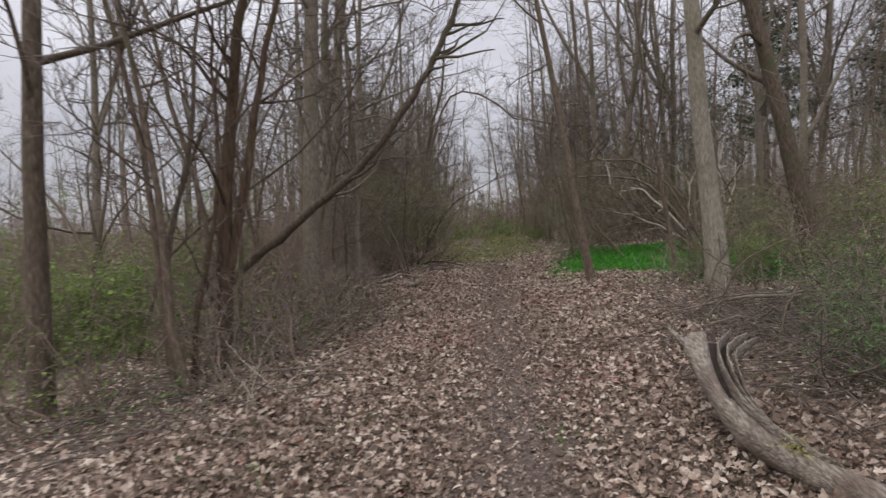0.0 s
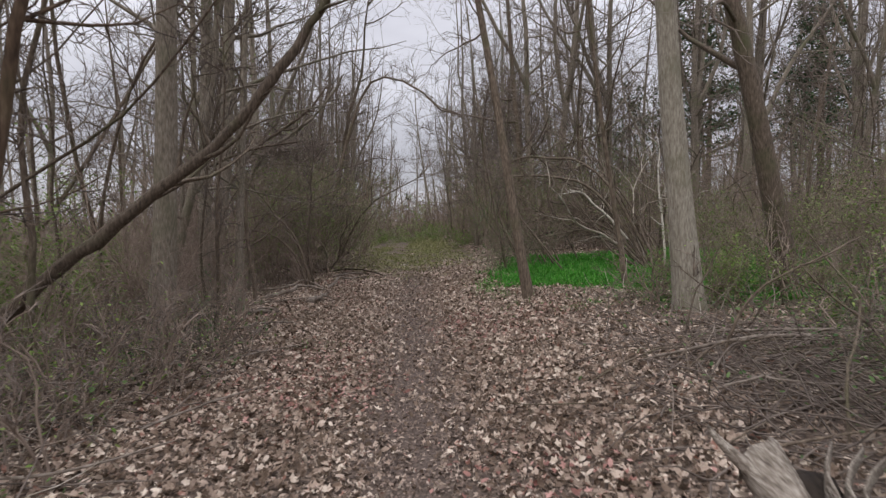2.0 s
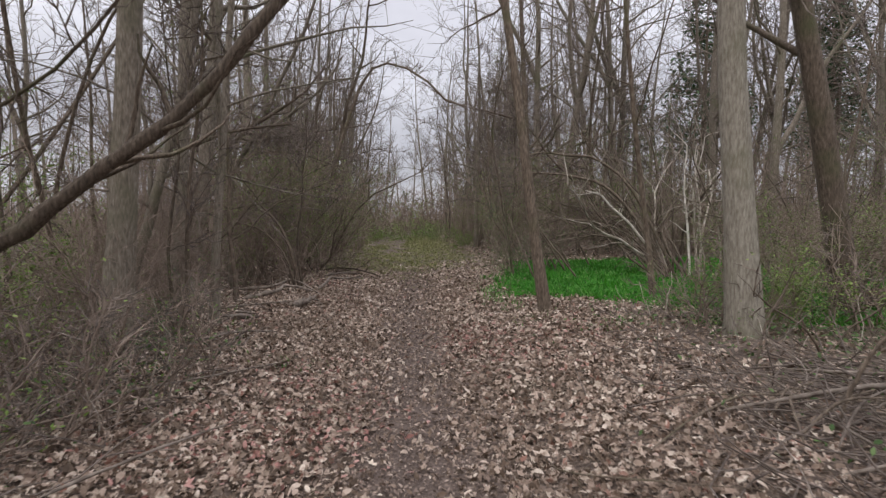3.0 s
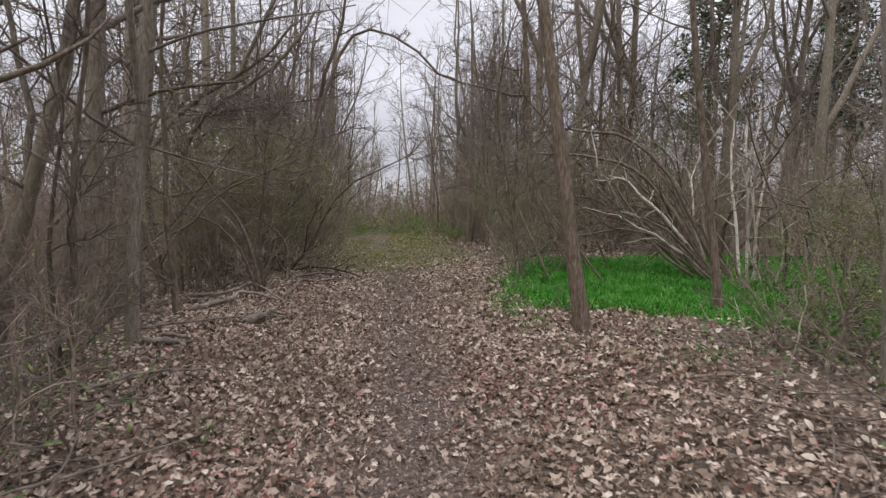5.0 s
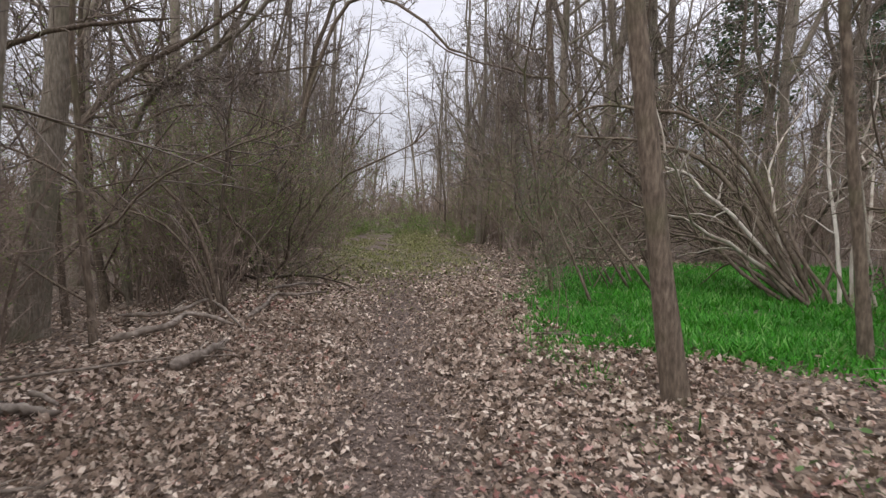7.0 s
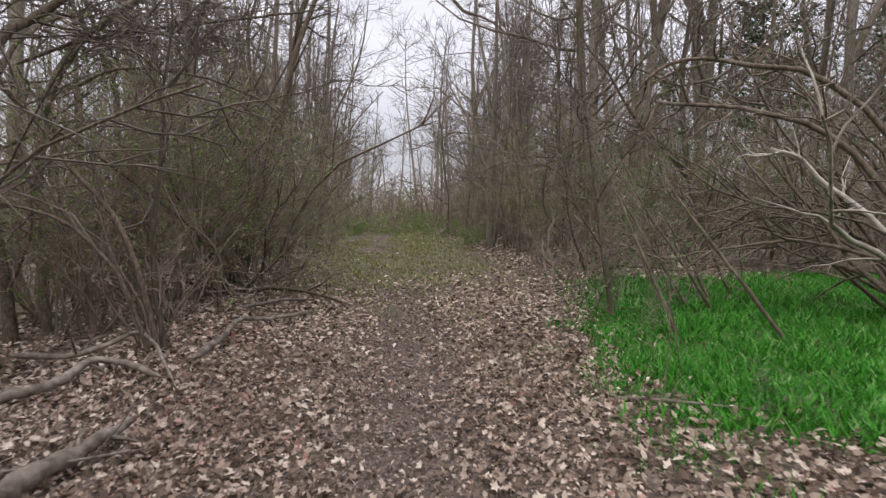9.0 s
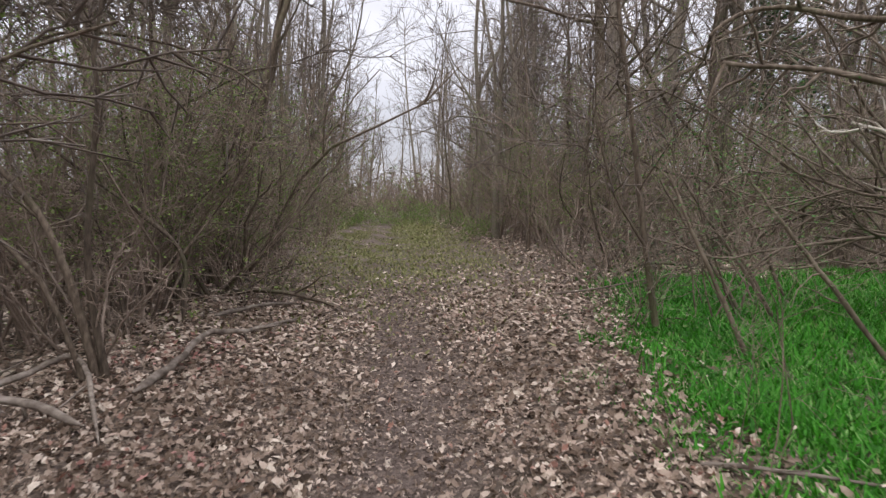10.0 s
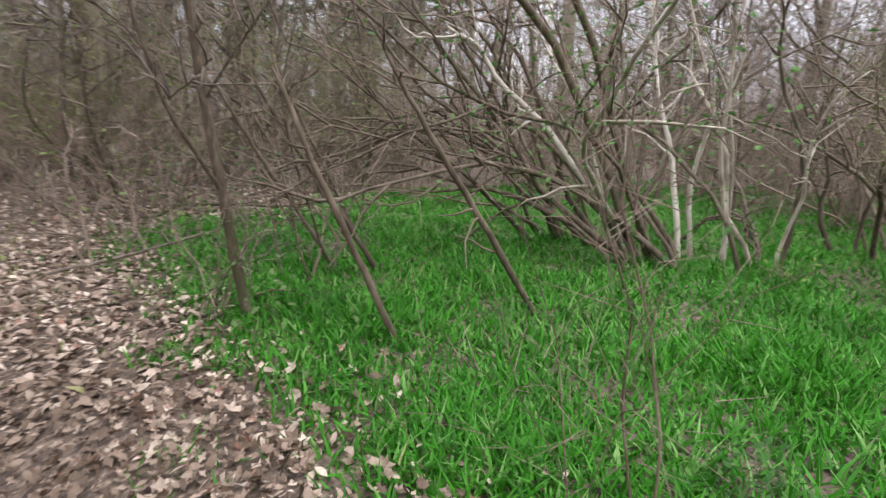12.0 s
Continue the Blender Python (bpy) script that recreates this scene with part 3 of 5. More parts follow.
# ---- split dead log with its flared, cleft root end ----
def dead_log():
    """A weathered log that lies on the ground and rises to a wide end, cleft lengthwise into bent strands."""
    axis = np.array([(1.85, 2.05, 0.17), (1.62, 2.58, 0.17), (1.44, 2.95, 0.185), (1.3, 3.2, 0.24), (1.27, 3.55, 0.33), (1.32, 3.95, 0.44), (1.42, 4.35, 0.53)])
    g = np.linspace(0, 1, len(axis))

    def body(name, mat, half, thick, start, stop, seed, side=0.0, cut=0.0, n=22, k=20):
        """A tube of oval section along the axis, with a ragged far end; side shifts it across."""
        f = np.linspace(start, stop, n)
        line = np.stack([np.interp(f, g, axis[:, i]) for i in range(3)], -1)
        for _ in range(3):
            line[1:-1] = (line[:-2] + 2 * line[1:-1] + line[2:]) / 4
        hw, ht = np.interp(f, g, half), np.interp(f, g, thick)
        bm = bmesh.new()
        rings = []
        for i in range(n):
            d = unit(line[min(i + 1, n - 1)] - line[max(i - 1, 0)])
            s = unit(np.cross(d, (0, 0, 1)))
            u = np.cross(s, d)
            ring = []
            for j in range(k):
                a = 2 * math.pi * j / k
                r = 1 + 0.16 * noise.noise(Vector((math.cos(a) * 1.6 + seed, math.sin(a) * 1.6, f[i] * 5))) + 0.05 * noise.noise(Vector((a * 5, seed, f[i] * 3)))
                e = (0.07 * noise.noise(Vector((j * 1.1, seed, 1))) - cut * math.cos(a)) if i == n - 1 else 0.0
                ring.append(bm.verts.new(line[i] + s * (side * hw[i] + math.cos(a) * hw[i] * r) + u * math.sin(a) * ht[i] * r + d * e))
            rings.append(ring)
        for i in range(n - 1):
            for j in range(k):
                fc = bm.faces.new([rings[i][j], rings[i][(j + 1) % k], rings[i + 1][(j + 1) % k], rings[i + 1][j]])
                fc.smooth = True
        bm.faces.new(rings[0][::-1])
        bm.faces.new(rings[-1])
        me = bpy.data.meshes.new(name)
        bm.to_mesh(me)
        bm.free()
        me.materials.append(mat)
        return me

    rng = np.random.default_rng(31)
    ob = new("dead_log")
    part("log_body", body("log_body", DEAD_WOOD, [0.085, 0.082, 0.075, 0.066, 0.05, 0.04, 0.04], [0.085, 0.082, 0.075, 0.062, 0.045, 0.04, 0.04], 0.0, 0.66, 1), ob)
    # added near-black core: its colour stands for shade in the gaps between strands
    part("shade_core", body("shade_core", CLEFT_SHADE, [0.05, 0.05, 0.055, 0.064, 0.08, 0.11, 0.15], [0.04, 0.04, 0.04, 0.04, 0.04, 0.04, 0.04], 0.3, 0.955, 2), ob, "dark rotten core between the strands")
    part("outer_slab", body("outer_slab", DEAD_WOOD, [0.025, 0.03, 0.034, 0.038, 0.048, 0.066, 0.1], [0.06, 0.065, 0.068, 0.07, 0.07, 0.068, 0.062], 0.28, 1.0, 4, -0.85, -0.1), ob)
    # bent strands that fan out to the open end
    for lane, bend, up, wide, lift in ((0.4, 0.1, 0.085, 0.019, 0.02), (0.92, 0.13, 0.08, 0.018, 0.01), (1.4, 0.14, 0.072, 0.015, -0.01)):
        f = np.linspace(0.3, 1.0, 14)
        c = np.stack([np.interp(f, g, axis[:, i]) for i in range(3)], -1)
        for _ in range(2):
            c[1:-1] = (c[:-2] + 2 * c[1:-1] + c[2:]) / 4
        hw = np.interp(f, g, [0.04, 0.05, 0.055, 0.062, 0.078, 0.105, 0.135])
        q = np.clip((f - 0.86) / 0.14, 0, 1) ** 1.5
        c[:, 0] += lane * hw + bend * q
        c[:, 1] -= 0.03 * q + 0.05 * lane * q
        c[:, 2] += 0.045 + lift + rng.normal(0, 0.003, 14)
        bm = bmesh.new()
        rings = []
        for i in range(14):
            d = unit(c[min(i + 1, 13)] - c[max(i - 1, 0)])
            s = unit(np.cross(d, (0, 0, 1)))
            u = np.cross(s, d)
            w = wide * hw[i] * 5 * (1 - 0.6 * q[i])
            t = up * (0.6 + 0.4 * f[i]) * (1 - 0.6 * q[i])
            rings.append([bm.verts.new(c[i] + s * math.cos(a) * w * (1 + 0.15 * noise.noise(Vector((a, f[i] * 9, lane * 7)))) + u * math.sin(a) * t * 0.7) for a in np.arange(10) * 2 * math.pi / 10])
        for i in range(13):
            for j in range(10):
                fc = bm.faces.new([rings[i][j], rings[i][(j + 1) % 10], rings[i + 1][(j + 1) % 10], rings[i + 1][j]])
                fc.smooth = True
        bm.faces.new(rings[0][::-1])
        bm.faces.new(rings[-1])
        me = bpy.data.meshes.new("strand")
        bm.to_mesh(me)
        bm.free()
        me.materials.append(DEAD_WOOD)
        part("strand", me, ob)
    t = Tubes()
    t.add([(1.27, 4.2, 0.5), (1.23, 4.32, 0.55), (1.19, 4.4, 0.6), (1.17, 4.43, 0.64)], [0.03, 0.026, 0.016, 0.005], 7)
    part("splinter", t.mesh("splinter", DEAD_WOOD), ob, "pale torn splinter")
    at = np.array([1.4, 3.03, 0.285]) + rng.normal(0, 1, (260, 3)) * np.array([0.03, 0.07, 0.008])
    tagged(part("lichen", leaves_at(rng, at, 0.012, 0.03, LICHEN, "lichen"), ob, "yellow-green lichen crust"), kind="stuff")
    return tagged(ob, "weathered grey split log with a cleft flared end", "log")


dead_log()

# ---- sticks and branches on the ground ----
def stick(pts, rad, label="crooked grey fallen branch on dry leaves", name="fallen_branch", lift=0.065, side=3, mat=STICK):
    return fallen([(x, y, h(x, y) + lift + z) for x, y, z in pts], rad, label, mat, name, side=side)


stick([(-3.2, 13.5, 0), (-2.66, 13.65, 0.06), (-2.72, 14.3, 0.12), (-2.1, 14.05, 0.02)], 0.045)
stick([(-2.15, 14.7, 0), (-2.1, 15.4, 0.03), (-2.19, 16.1, 0.08), (-1.79, 16.45, 0.04), (-1.61, 17.4, 0.0)], 0.035)
stick([(-2.1, 12.3, 0), (-1.98, 12.6, 0.02), (-1.9, 13.2, 0.05)], 0.06, "thick grey fallen branch half sunk in leaves")
stick([(-2.86, 11.42, 0), (-2.55, 11.3, 0.0), (-2.29, 11.22, 0)], 0.045, "short dark broken log on dry leaves", "short_log", side=0)
stick([(-3.85, 15.0, 0.05), (-2.95, 14.5, 0.06), (-2.8, 15.3, 0.15), (-1.95, 13.9, 0.0)], 0.03)
stick([(-2.44, 17.1, 0), (-2.1, 17.7, 0.06), (-1.77, 18.2, 0)], 0.03)
stick([(1.0, 13.42, 0), (1.25, 13.3, 0.02), (1.85, 12.95, 0.0)], 0.014, "thin brown stick at the edge of the grass", lift=0.03)
stick([(-5.2, 16.9, 0.2), (-4.4, 17.2, 0.1), (-3.4, 17.4, 0.25)], 0.022)
stick([(2.0, 25.9, 0.2), (2.6, 26.6, 0.5), (3.4, 27.5, 0.9)], 0.03, "pale fallen branch beside the path")
stick([(1.3, 17.6, 0.05), (1.75, 17.3, 0.1), (2.4, 17.0, 0.25)], 0.015, "thin pale stick at the edge of the grass")
stick([(-2.75, 11.65, 0.02), (-2.3, 11.25, 0.03)], 0.025, side=1)
stick([(1.9, 10.9, 0), (2.5, 10.3, 0.02), (3.6, 9.9, 0.02)], 0.012, "thin brown stick on dry leaves", lift=0.03)
stick([(-3.6, 12.1, 0.04), (-2.7, 11.9, 0.08), (-2.1, 12.4, 0.05), (-1.7, 12.9, 0.0)], 0.014, "thin pale stick on dry leaves")
stick([(-2.5, 9.6, 0), (-2.2, 10.1, 0.04), (-1.8, 10.3, 0.02)], 0.018)
stick([(-1.9, 6.1, 0), (-1.6, 6.6, 0.08), (-1.3, 7.4, 0.03)], 0.012, "thin pale curved stick on dry leaves")
stick([(-2.6, 5.4, 0.05), (-1.9, 5.2, 0.1), (-1.5, 5.9, 0.04)], 0.012, "thin pale curved stick on dry leaves")
stick([(-2.4, 7.9, 0.0), (-1.8, 8.3, 0.06), (-1.4, 9.0, 0.02)], 0.012)
fallen([(5.4, 10.2, h(5.4, 10.2) + 0.12), (5.9, 10.6, h(5.9, 10.6) + 0.2), (6.6, 11.1, h(6.6, 11.1) + 0.22), (7.4, 11.6, h(7.4, 11.6) + 0.2)], 0.13, "dark rust-brown rotting log in the brush", BARK_RUST, "rotting_log", side=3)
stick([(3.3, 6.9, 0.1), (2.6, 6.75, 0.14), (1.75, 6.85, 0.02)], 0.022, "long grey fallen branch in the brushwood")
stick([(4.4, 6.2, 0.12), (3.4, 6.8, 0.16), (2.6, 7.6, 0.05)], 0.02, "long grey fallen branch in the brushwood")
# heap of dead brushwood beside the path
for i in range(70):
    cx, cy = (R.normal(2.8, 0.6), R.uniform(5.6, 7.6)) if i < 44 else (R.normal(2.9, 0.5), R.normal(4.9, 0.7))
    a = R.normal(0.2, 0.75)
    ll = R.uniform(0.4, 1.7)
    z0 = abs(R.normal(0, 0.1))
    c, s = math.cos(a) * ll / 2, math.sin(a) * ll / 2
    w = R.normal(0, 0.12 * ll, 4)
    stick([(cx - c, cy - s, z0 * 0.3), (cx - c / 3 + w[0], cy - s / 3 + w[1], z0 + 0.02), (cx + c / 3 + w[2], cy + s / 3 + w[3], z0 + R.uniform(-0.02, 0.06)), (cx + c, cy + s, z0 * R.uniform(0.2, 1.8))], R.choice((0.003, 0.004, 0.006, 0.009)), "dry grey stick in a brushwood heap", "brushwood_stick", side=5, mat=BARK_DARK if i % 3 else STICK)["group"] = "brushwood heap"


fallen([(2.25, 6.5, h(2.25, 6.5)), (2.3, 6.45, 0.6), (2.47, 6.4, 0.93), (2.9, 6.4, 1.12), (3.31, 6.4, 1.32)], 0.013, "dead branch sticking up out of the brushwood", BARK_DARK, "dead_branch", side=9, rise=0.2)
for x0, y0, dx, dy, up in ((2.3, 5.2, 0.5, 0.6, 0.7), (3.3, 6.0, -0.6, 0.3, 0.8), (3.5, 8.3, 0.7, 0.2, 0.5), (3.44, 8.3, -0.8, -0.2, 0.6), (2.6, 7.9, 0.5, 0.3, 0.9), (3.9, 7.0, -0.3, 0.6, 1.0), (3.0, 4.7, 0.6, -0.1, 0.5), (4.3, 7.6, 0.4, -0.5, 0.9)):
    z0 = h(x0, y0)
    fallen([(x0, y0, z0 - 0.02), (x0 + dx * 0.3, y0 + dy * 0.4, z0 + up * 0.45), (x0 + dx * 0.7, y0 + dy * 0.7, z0 + up * 0.7), (x0 + dx, y0 + dy, z0 + up)], 0.012, "thin dark dead branch sticking out of brush", BARK_DARK, "dead_branch", side=6, rise=0.15)
# fine dead twigs that cover the ground under the brush
T = np.random.default_rng(77)
carpet = Tubes()
for i in range(1900):
    x, y = T.normal(2.95, 0.75), T.normal(5.9, 1.4)
    if i % 3 == 0:
        x, y = T.normal(-3.0, 0.7), T.uniform(3.6, 10)
    if abs(x + 0.04 * y) < 1.45:
        continue
    a, ll = T.uniform(0, 6.28), T.uniform(0.2, 0.8)
    carpet.add(grow(T, (x, y, h(x, y) + T.uniform(0.01, 0.09)), (math.cos(a), math.sin(a), T.normal(0.05, 0.2)), ll, 3, 0.22), (0.0065, 0.006, 0.005, 0.003), 3)
tagged(new("twig_carpet", carpet.mesh("twig_carpet", TWIG_DARK)), "fine dark dead twigs lying under the brush", "twigs", kind="stuff")

# tangle of dead vines that hangs on a mossy bough above the thicket
fallen([(-4.4, 16.5, -0.3), (-4.5, 16.45, 1.0), (-4.4, 16.4, 2.2), (-4.05, 16.3, 2.95), (-3.43, 16.3, 3.42), (-2.8, 16.3, 3.85), (-2.32, 16.3, 4.35), (-1.9, 16.3, 5.0)], 0.06, "thick mossy bough slanting over the thicket", BARK_GREY, "arching_branch", side=10)
fallen([(-4.2, 14.5, 1.45), (-3.5, 14.5, 1.62), (-2.85, 14.5, 1.74), (-2.25, 14.5, 1.77)], 0.013, "thin pale branch reaching out of the thicket", STEM_TAN, "dead_branch", side=5)
fallen([(-4.6, 16.3, 2.75), (-3.91, 16.3, 3.06), (-3.1, 16.3, 3.2), (-2.2, 16.3, 3.35), (-1.34, 16.3, 3.49)], 0.022, "thin crooked branch reaching across the thicket", BARK_DARK, "dead_branch", side=9)
fallen([(-4.5, 17.0, 2.6), (-3.87, 17.0, 2.97), (-2.91, 17.0, 2.88), (-2.12, 17.0, 2.6), (-1.8, 17.0, 2.3)], 0.02, "thin drooping branch over the thicket", BARK_DARK, "dead_branch", side=9)
vines = Tubes()
for i in range(420):
    k = T.uniform(0, 1) ** 0.8
    p = (-4.1 + 1.75 * k + T.normal(0, 0.1), 16.3 + T.normal(0, 0.22), 3.08 + 0.2 * k + T.normal(0, 0.13))
    vines.add(grow(T, p, (T.normal(0.5, 0.8), T.normal(0, 0.6), T.normal(-0.1, 0.35)), T.uniform(0.2, 0.7), 5, 0.32, -0.03), np.linspace(0.007, 0.003, 6), 3)
tagged(new("vine_tangle", vines.mesh("vine_tangle", TWIG_DARK)), "brown tangle of dead vines hung over a bough", "vine", kind="stuff")

# thin crooked trees behind the first ones, dark against the sky
for x, y, r0, ll in ((-5.3, 7.6, 0.03, 5.0), (-6.2, 8.8, 0.033, 5.5), (-4.9, 11.2, 0.04, 6.0), (-7.6, 9.9, 0.04, 6.0), (-8.4, 13.0, 0.05, 7.0)):
    base = grow(T, (x, y, -0.6), (T.normal(0.05, 0.18), T.normal(0, 0.05), 1), ll, 6, 0.13, 0.02)
    twin = grow(T, base[2], (T.normal(0, 0.45), T.normal(0, 0.1), 1), ll * 0.7, 5, 0.16, 0.04)
    stemmed_tree(T, [(r0, base), (r0 * 0.7, twin)], "thin crooked dark tree with a forked stem", BARK_DARK, 3.2)["group"] = "thin crooked trees"


# ---- arching pale-stemmed bushes in the grass ----
def arching_bush(place, ways, label, bark, r0=0.028, count=9, seed=3, leafy=1, led=()):
    rng = np.random.default_rng(seed)
    ob = new("shrub")
    ob.matrix_basis = Matrix.Translation((place[0], place[1], h(*place)))
    tw, tips = Tubes(), []
    for i in range(count):
        dx, dy, up, ll, bend = ways[i % len(ways)]
        d = np.array([dx, dy, up]) + rng.normal(0, 0.13, 3)
        b = (rng.normal(0, 0.16), rng.normal(0, 0.16), -0.1)
        ln = grow(rng, b, d, ll * rng.uniform(0.8, 1.15), 10, 0.17, -bend)
        rr = r0 * rng.uniform(0.6, 1.25)
        t = Tubes()
        t.add(ln, np.linspace(rr, rr * 0.3, 11), 6)
        for _ in range(7):
            f = rng.uniform(0.3, 1.0)
            a2, d2 = along(ln, f)
            sb = grow(rng, a2, sideways(rng, d2, rng.uniform(20, 65)), ll * rng.uniform(0.12, 0.35), 5, 0.2, 0.02)
            t.add(sb, np.linspace(rr * 0.45, 0.003, 6), 4)
            for _ in range(4):
                a3, d3 = along(sb, rng.uniform(0.2, 1))
                t3 = grow(rng, a3, sideways(rng, d3, rng.uniform(25, 65)), rng.uniform(0.12, 0.35), 3, 0.25, 0.02)
                tw.add(t3, (0.0045, 0.0035, 0.003, 0.0018), 3)
                tips.append(t3[-1])
        part("stem", t.mesh("stem", bark[i % len(bark)]), ob)
    # stems that follow a line of their own, in world places
    for mat, rr, pts in led:
        pts = np.array(pts, float) - np.array([place[0], place[1], h(*place)])
        f, g = np.linspace(0, 1, len(pts)), np.linspace(0, 1, 15)
        ln = np.stack([np.interp(g, f, pts[:, i]) for i in range(3)], -1)
        ln[1:-1] = (ln[:-2] + 2 * ln[1:-1] + ln[2:]) / 4 + rng.normal(0, rr * 0.3, (13, 3))
        t = Tubes()
        t.add(ln, np.linspace(rr, rr * 0.4, 15), 7)
        for _ in range(7):
            a2, d2 = along(ln, rng.uniform(0.3, 1.0))
            sb = grow(rng, a2, sideways(rng, d2, rng.uniform(25, 70)), rng.uniform(0.25, 0.8), 5, 0.24, 0.02)
            t.add(sb, np.linspace(rr * 0.4, 0.003, 6), 4)
            for _ in range(4):
                a3, d3 = along(sb, rng.uniform(0.2, 1))
                tw.add(grow(rng, a3, sideways(rng, d3, rng.uniform(25, 65)), rng.uniform(0.12, 0.3), 3, 0.25, 0.02), (0.0045, 0.0035, 0.003, 0.0018), 3)
        part("stem", t.mesh("stem", mat), ob)
    tagged(part("twig_spray", tw.mesh("twig_spray", TWIG), ob), kind="stuff")
    if leafy:
        tips = np.repeat(np.array(tips), leafy, axis=0)
        part("foliage", leaves_at(rng, tips + rng.normal(0, 0.06, tips.shape), 0.012, 0.03, FRESH), ob, "sparse fresh green leaves")
    return tagged(ob, label, "shrub")


FAN = [(-0.75, 0.6, 1.0, 3.3, 0.02), (-1.0, 0.12, 1.15, 3.8, 0.05), (-0.6, 0.85, 1.0, 3.4, 0.02), (-0.35, 0.3, 1.3, 3.2, 0.0), (-0.5, 0.3, 1.0, 3.6, 0.02)]
arching_bush((4.75, 14.5), FAN, "arching bush with pale peeling stems rising from grass", [STEM_TAN, BARK_DARK, STEM_TAN, STEM_TAN, STEM_PALE], count=14, seed=5, led=(
    (STEM_TAN, 0.04, [(4.83, 14.67, 0.25), (4.2, 14.9, 1.45), (3.61, 15.1, 2.18), (3.02, 15.1, 2.34), (2.44, 15.1, 2.41), (1.86, 15.1, 2.41)]),
    (BARK_DARK, 0.035, [(4.9, 14.6, 0.25), (4.4, 14.8, 1.5), (3.75, 15.0, 2.5), (3.18, 15.1, 2.79), (2.75, 15.1, 2.75), (2.26, 15.1, 2.84), (1.98, 15.1, 2.76), (1.76, 15.1, 2.59)]),
    (STEM_WHITE, 0.03, [(4.83, 14.7, 0.25), (4.3, 15.1, 1.2), (3.85, 15.5, 1.74), (3.7, 15.57, 1.89), (3.6, 15.6, 2.04), (3.3, 15.65, 2.1)])))
arching_bush((5.3, 15.6), FAN, "arching bush with tan stems rising from grass", [STEM_TAN, STEM_TAN, BARK_DARK], count=12, seed=8)
arching_bush((5.1, 13.9), [(-0.1, 0.1, 1.5, 3.0, 0.0), (0.3, -0.2, 1.2, 2.6, 0.03), (-0.3, 0.1, 1.4, 2.8, 0.02)], "upright bush with pale crooked stems", [STEM_PALE, STEM_TAN], r0=0.022, count=7, seed=12, led=(
    (STEM_WHITE, 0.028, [(5.05, 14.44, 0.2), (5.05, 14.5, 0.82), (5.05, 14.62, 1.38), (5.05, 14.78, 1.79), (5.05, 14.79, 2.12), (5.05, 14.88, 2.5), (5.1, 14.9, 3.0)]),
    (STEM_PALE, 0.026, [(5.15, 14.37, 0.2), (5.15, 14.41, 0.68), (5.15, 14.46, 1.15), (5.15, 14.29, 1.61), (5.15, 14.44, 2.01), (5.15, 14.62, 2.47), (5.2, 14.7, 3.0)]),
    (STEM_TAN, 0.025, [(4.9, 14.8, 0.2), (4.9, 14.95, 1.0), (4.9, 14.97, 1.7), (4.9, 15.01, 2.03), (4.9, 15.18, 2.6)]),
    (BARK_DARK, 0.022, [(5.2, 14.5, 0.5), (5.2, 14.3, 0.76), (5.2, 14.05, 0.83), (5.2, 13.87, 0.55)])))
arching_bush((6.3, 13.2), [(-0.5, 0.3, 0.9, 2.6, 0.05), (0.3, 0.3, 1.0, 2.4, 0.06), (0.6, -0.4, 0.8, 2.4, 0.08)], "tangled bush with grey-brown stems in the grass", [STEM_TAN, BARK_DARK], r0=0.022, count=12, seed=17)
arching_bush((2.6, 16.4), [(-0.5, 0.2, 1.2, 2.2, 0.02), (0.2, 0.2, 1.3, 2.0, 0.02), (-0.6, -0.3, 1.0, 2.0, 0.05)], "thin leafy bush at the edge of the grass", [STEM_TAN], r0=0.012, count=9, seed=21, leafy=2)
for bx, by, dx, dz in ((2.93, 14.55, -0.85, 1.05), (3.05, 16.0, -0.7, 1.0), (2.15, 14.95, -0.45, 1.0), (2.95, 16.4, -0.65, 1.0), (3.9, 17.2, -0.6, 1.2), (3.3, 16.5, -0.5, 0.9)):
    fallen([(bx, by, h(bx, by) - 0.05), (bx + dx * 0.5, by + 0.1, h(bx, by) + dz * 0.5), (bx + dx, by + 0.2, h(bx, by) + dz), (bx + dx * 1.3, by + 0.25, h(bx, by) + dz * 1.35)], 0.022, "thin leaning dead sapling in the grass", STEM_TAN, "dead_sapling", side=5)["group"] = "leaning saplings"

# ---- pale dry weed stalks ----
for i in range(46):
    if i % 2:
        x, y = R.uniform(-3.2, -1.7), R.uniform(3.8, 9.4)
    else:
        x, y = R.uniform(1.9, 4.4), R.uniform(7.6, 10.6)
    t = Tubes()
    ln = grow(R, (0, 0, -0.05), (R.normal(0, 0.5), R.normal(0, 0.5), 1), R.uniform(0.3, 0.9), 6, 0.22, -0.06)
    t.add(ln, np.linspace(0.006, 0.0025, 7), 4)
    ob = tagged(new("weed_stalk", t.mesh("weed_stalk", STEM_PALE)), "pale dry bent weed stalk among leaves", "stalk", "weed stalks")
    ob.matrix_basis = Matrix.Translation((x, y, h(x, y)))

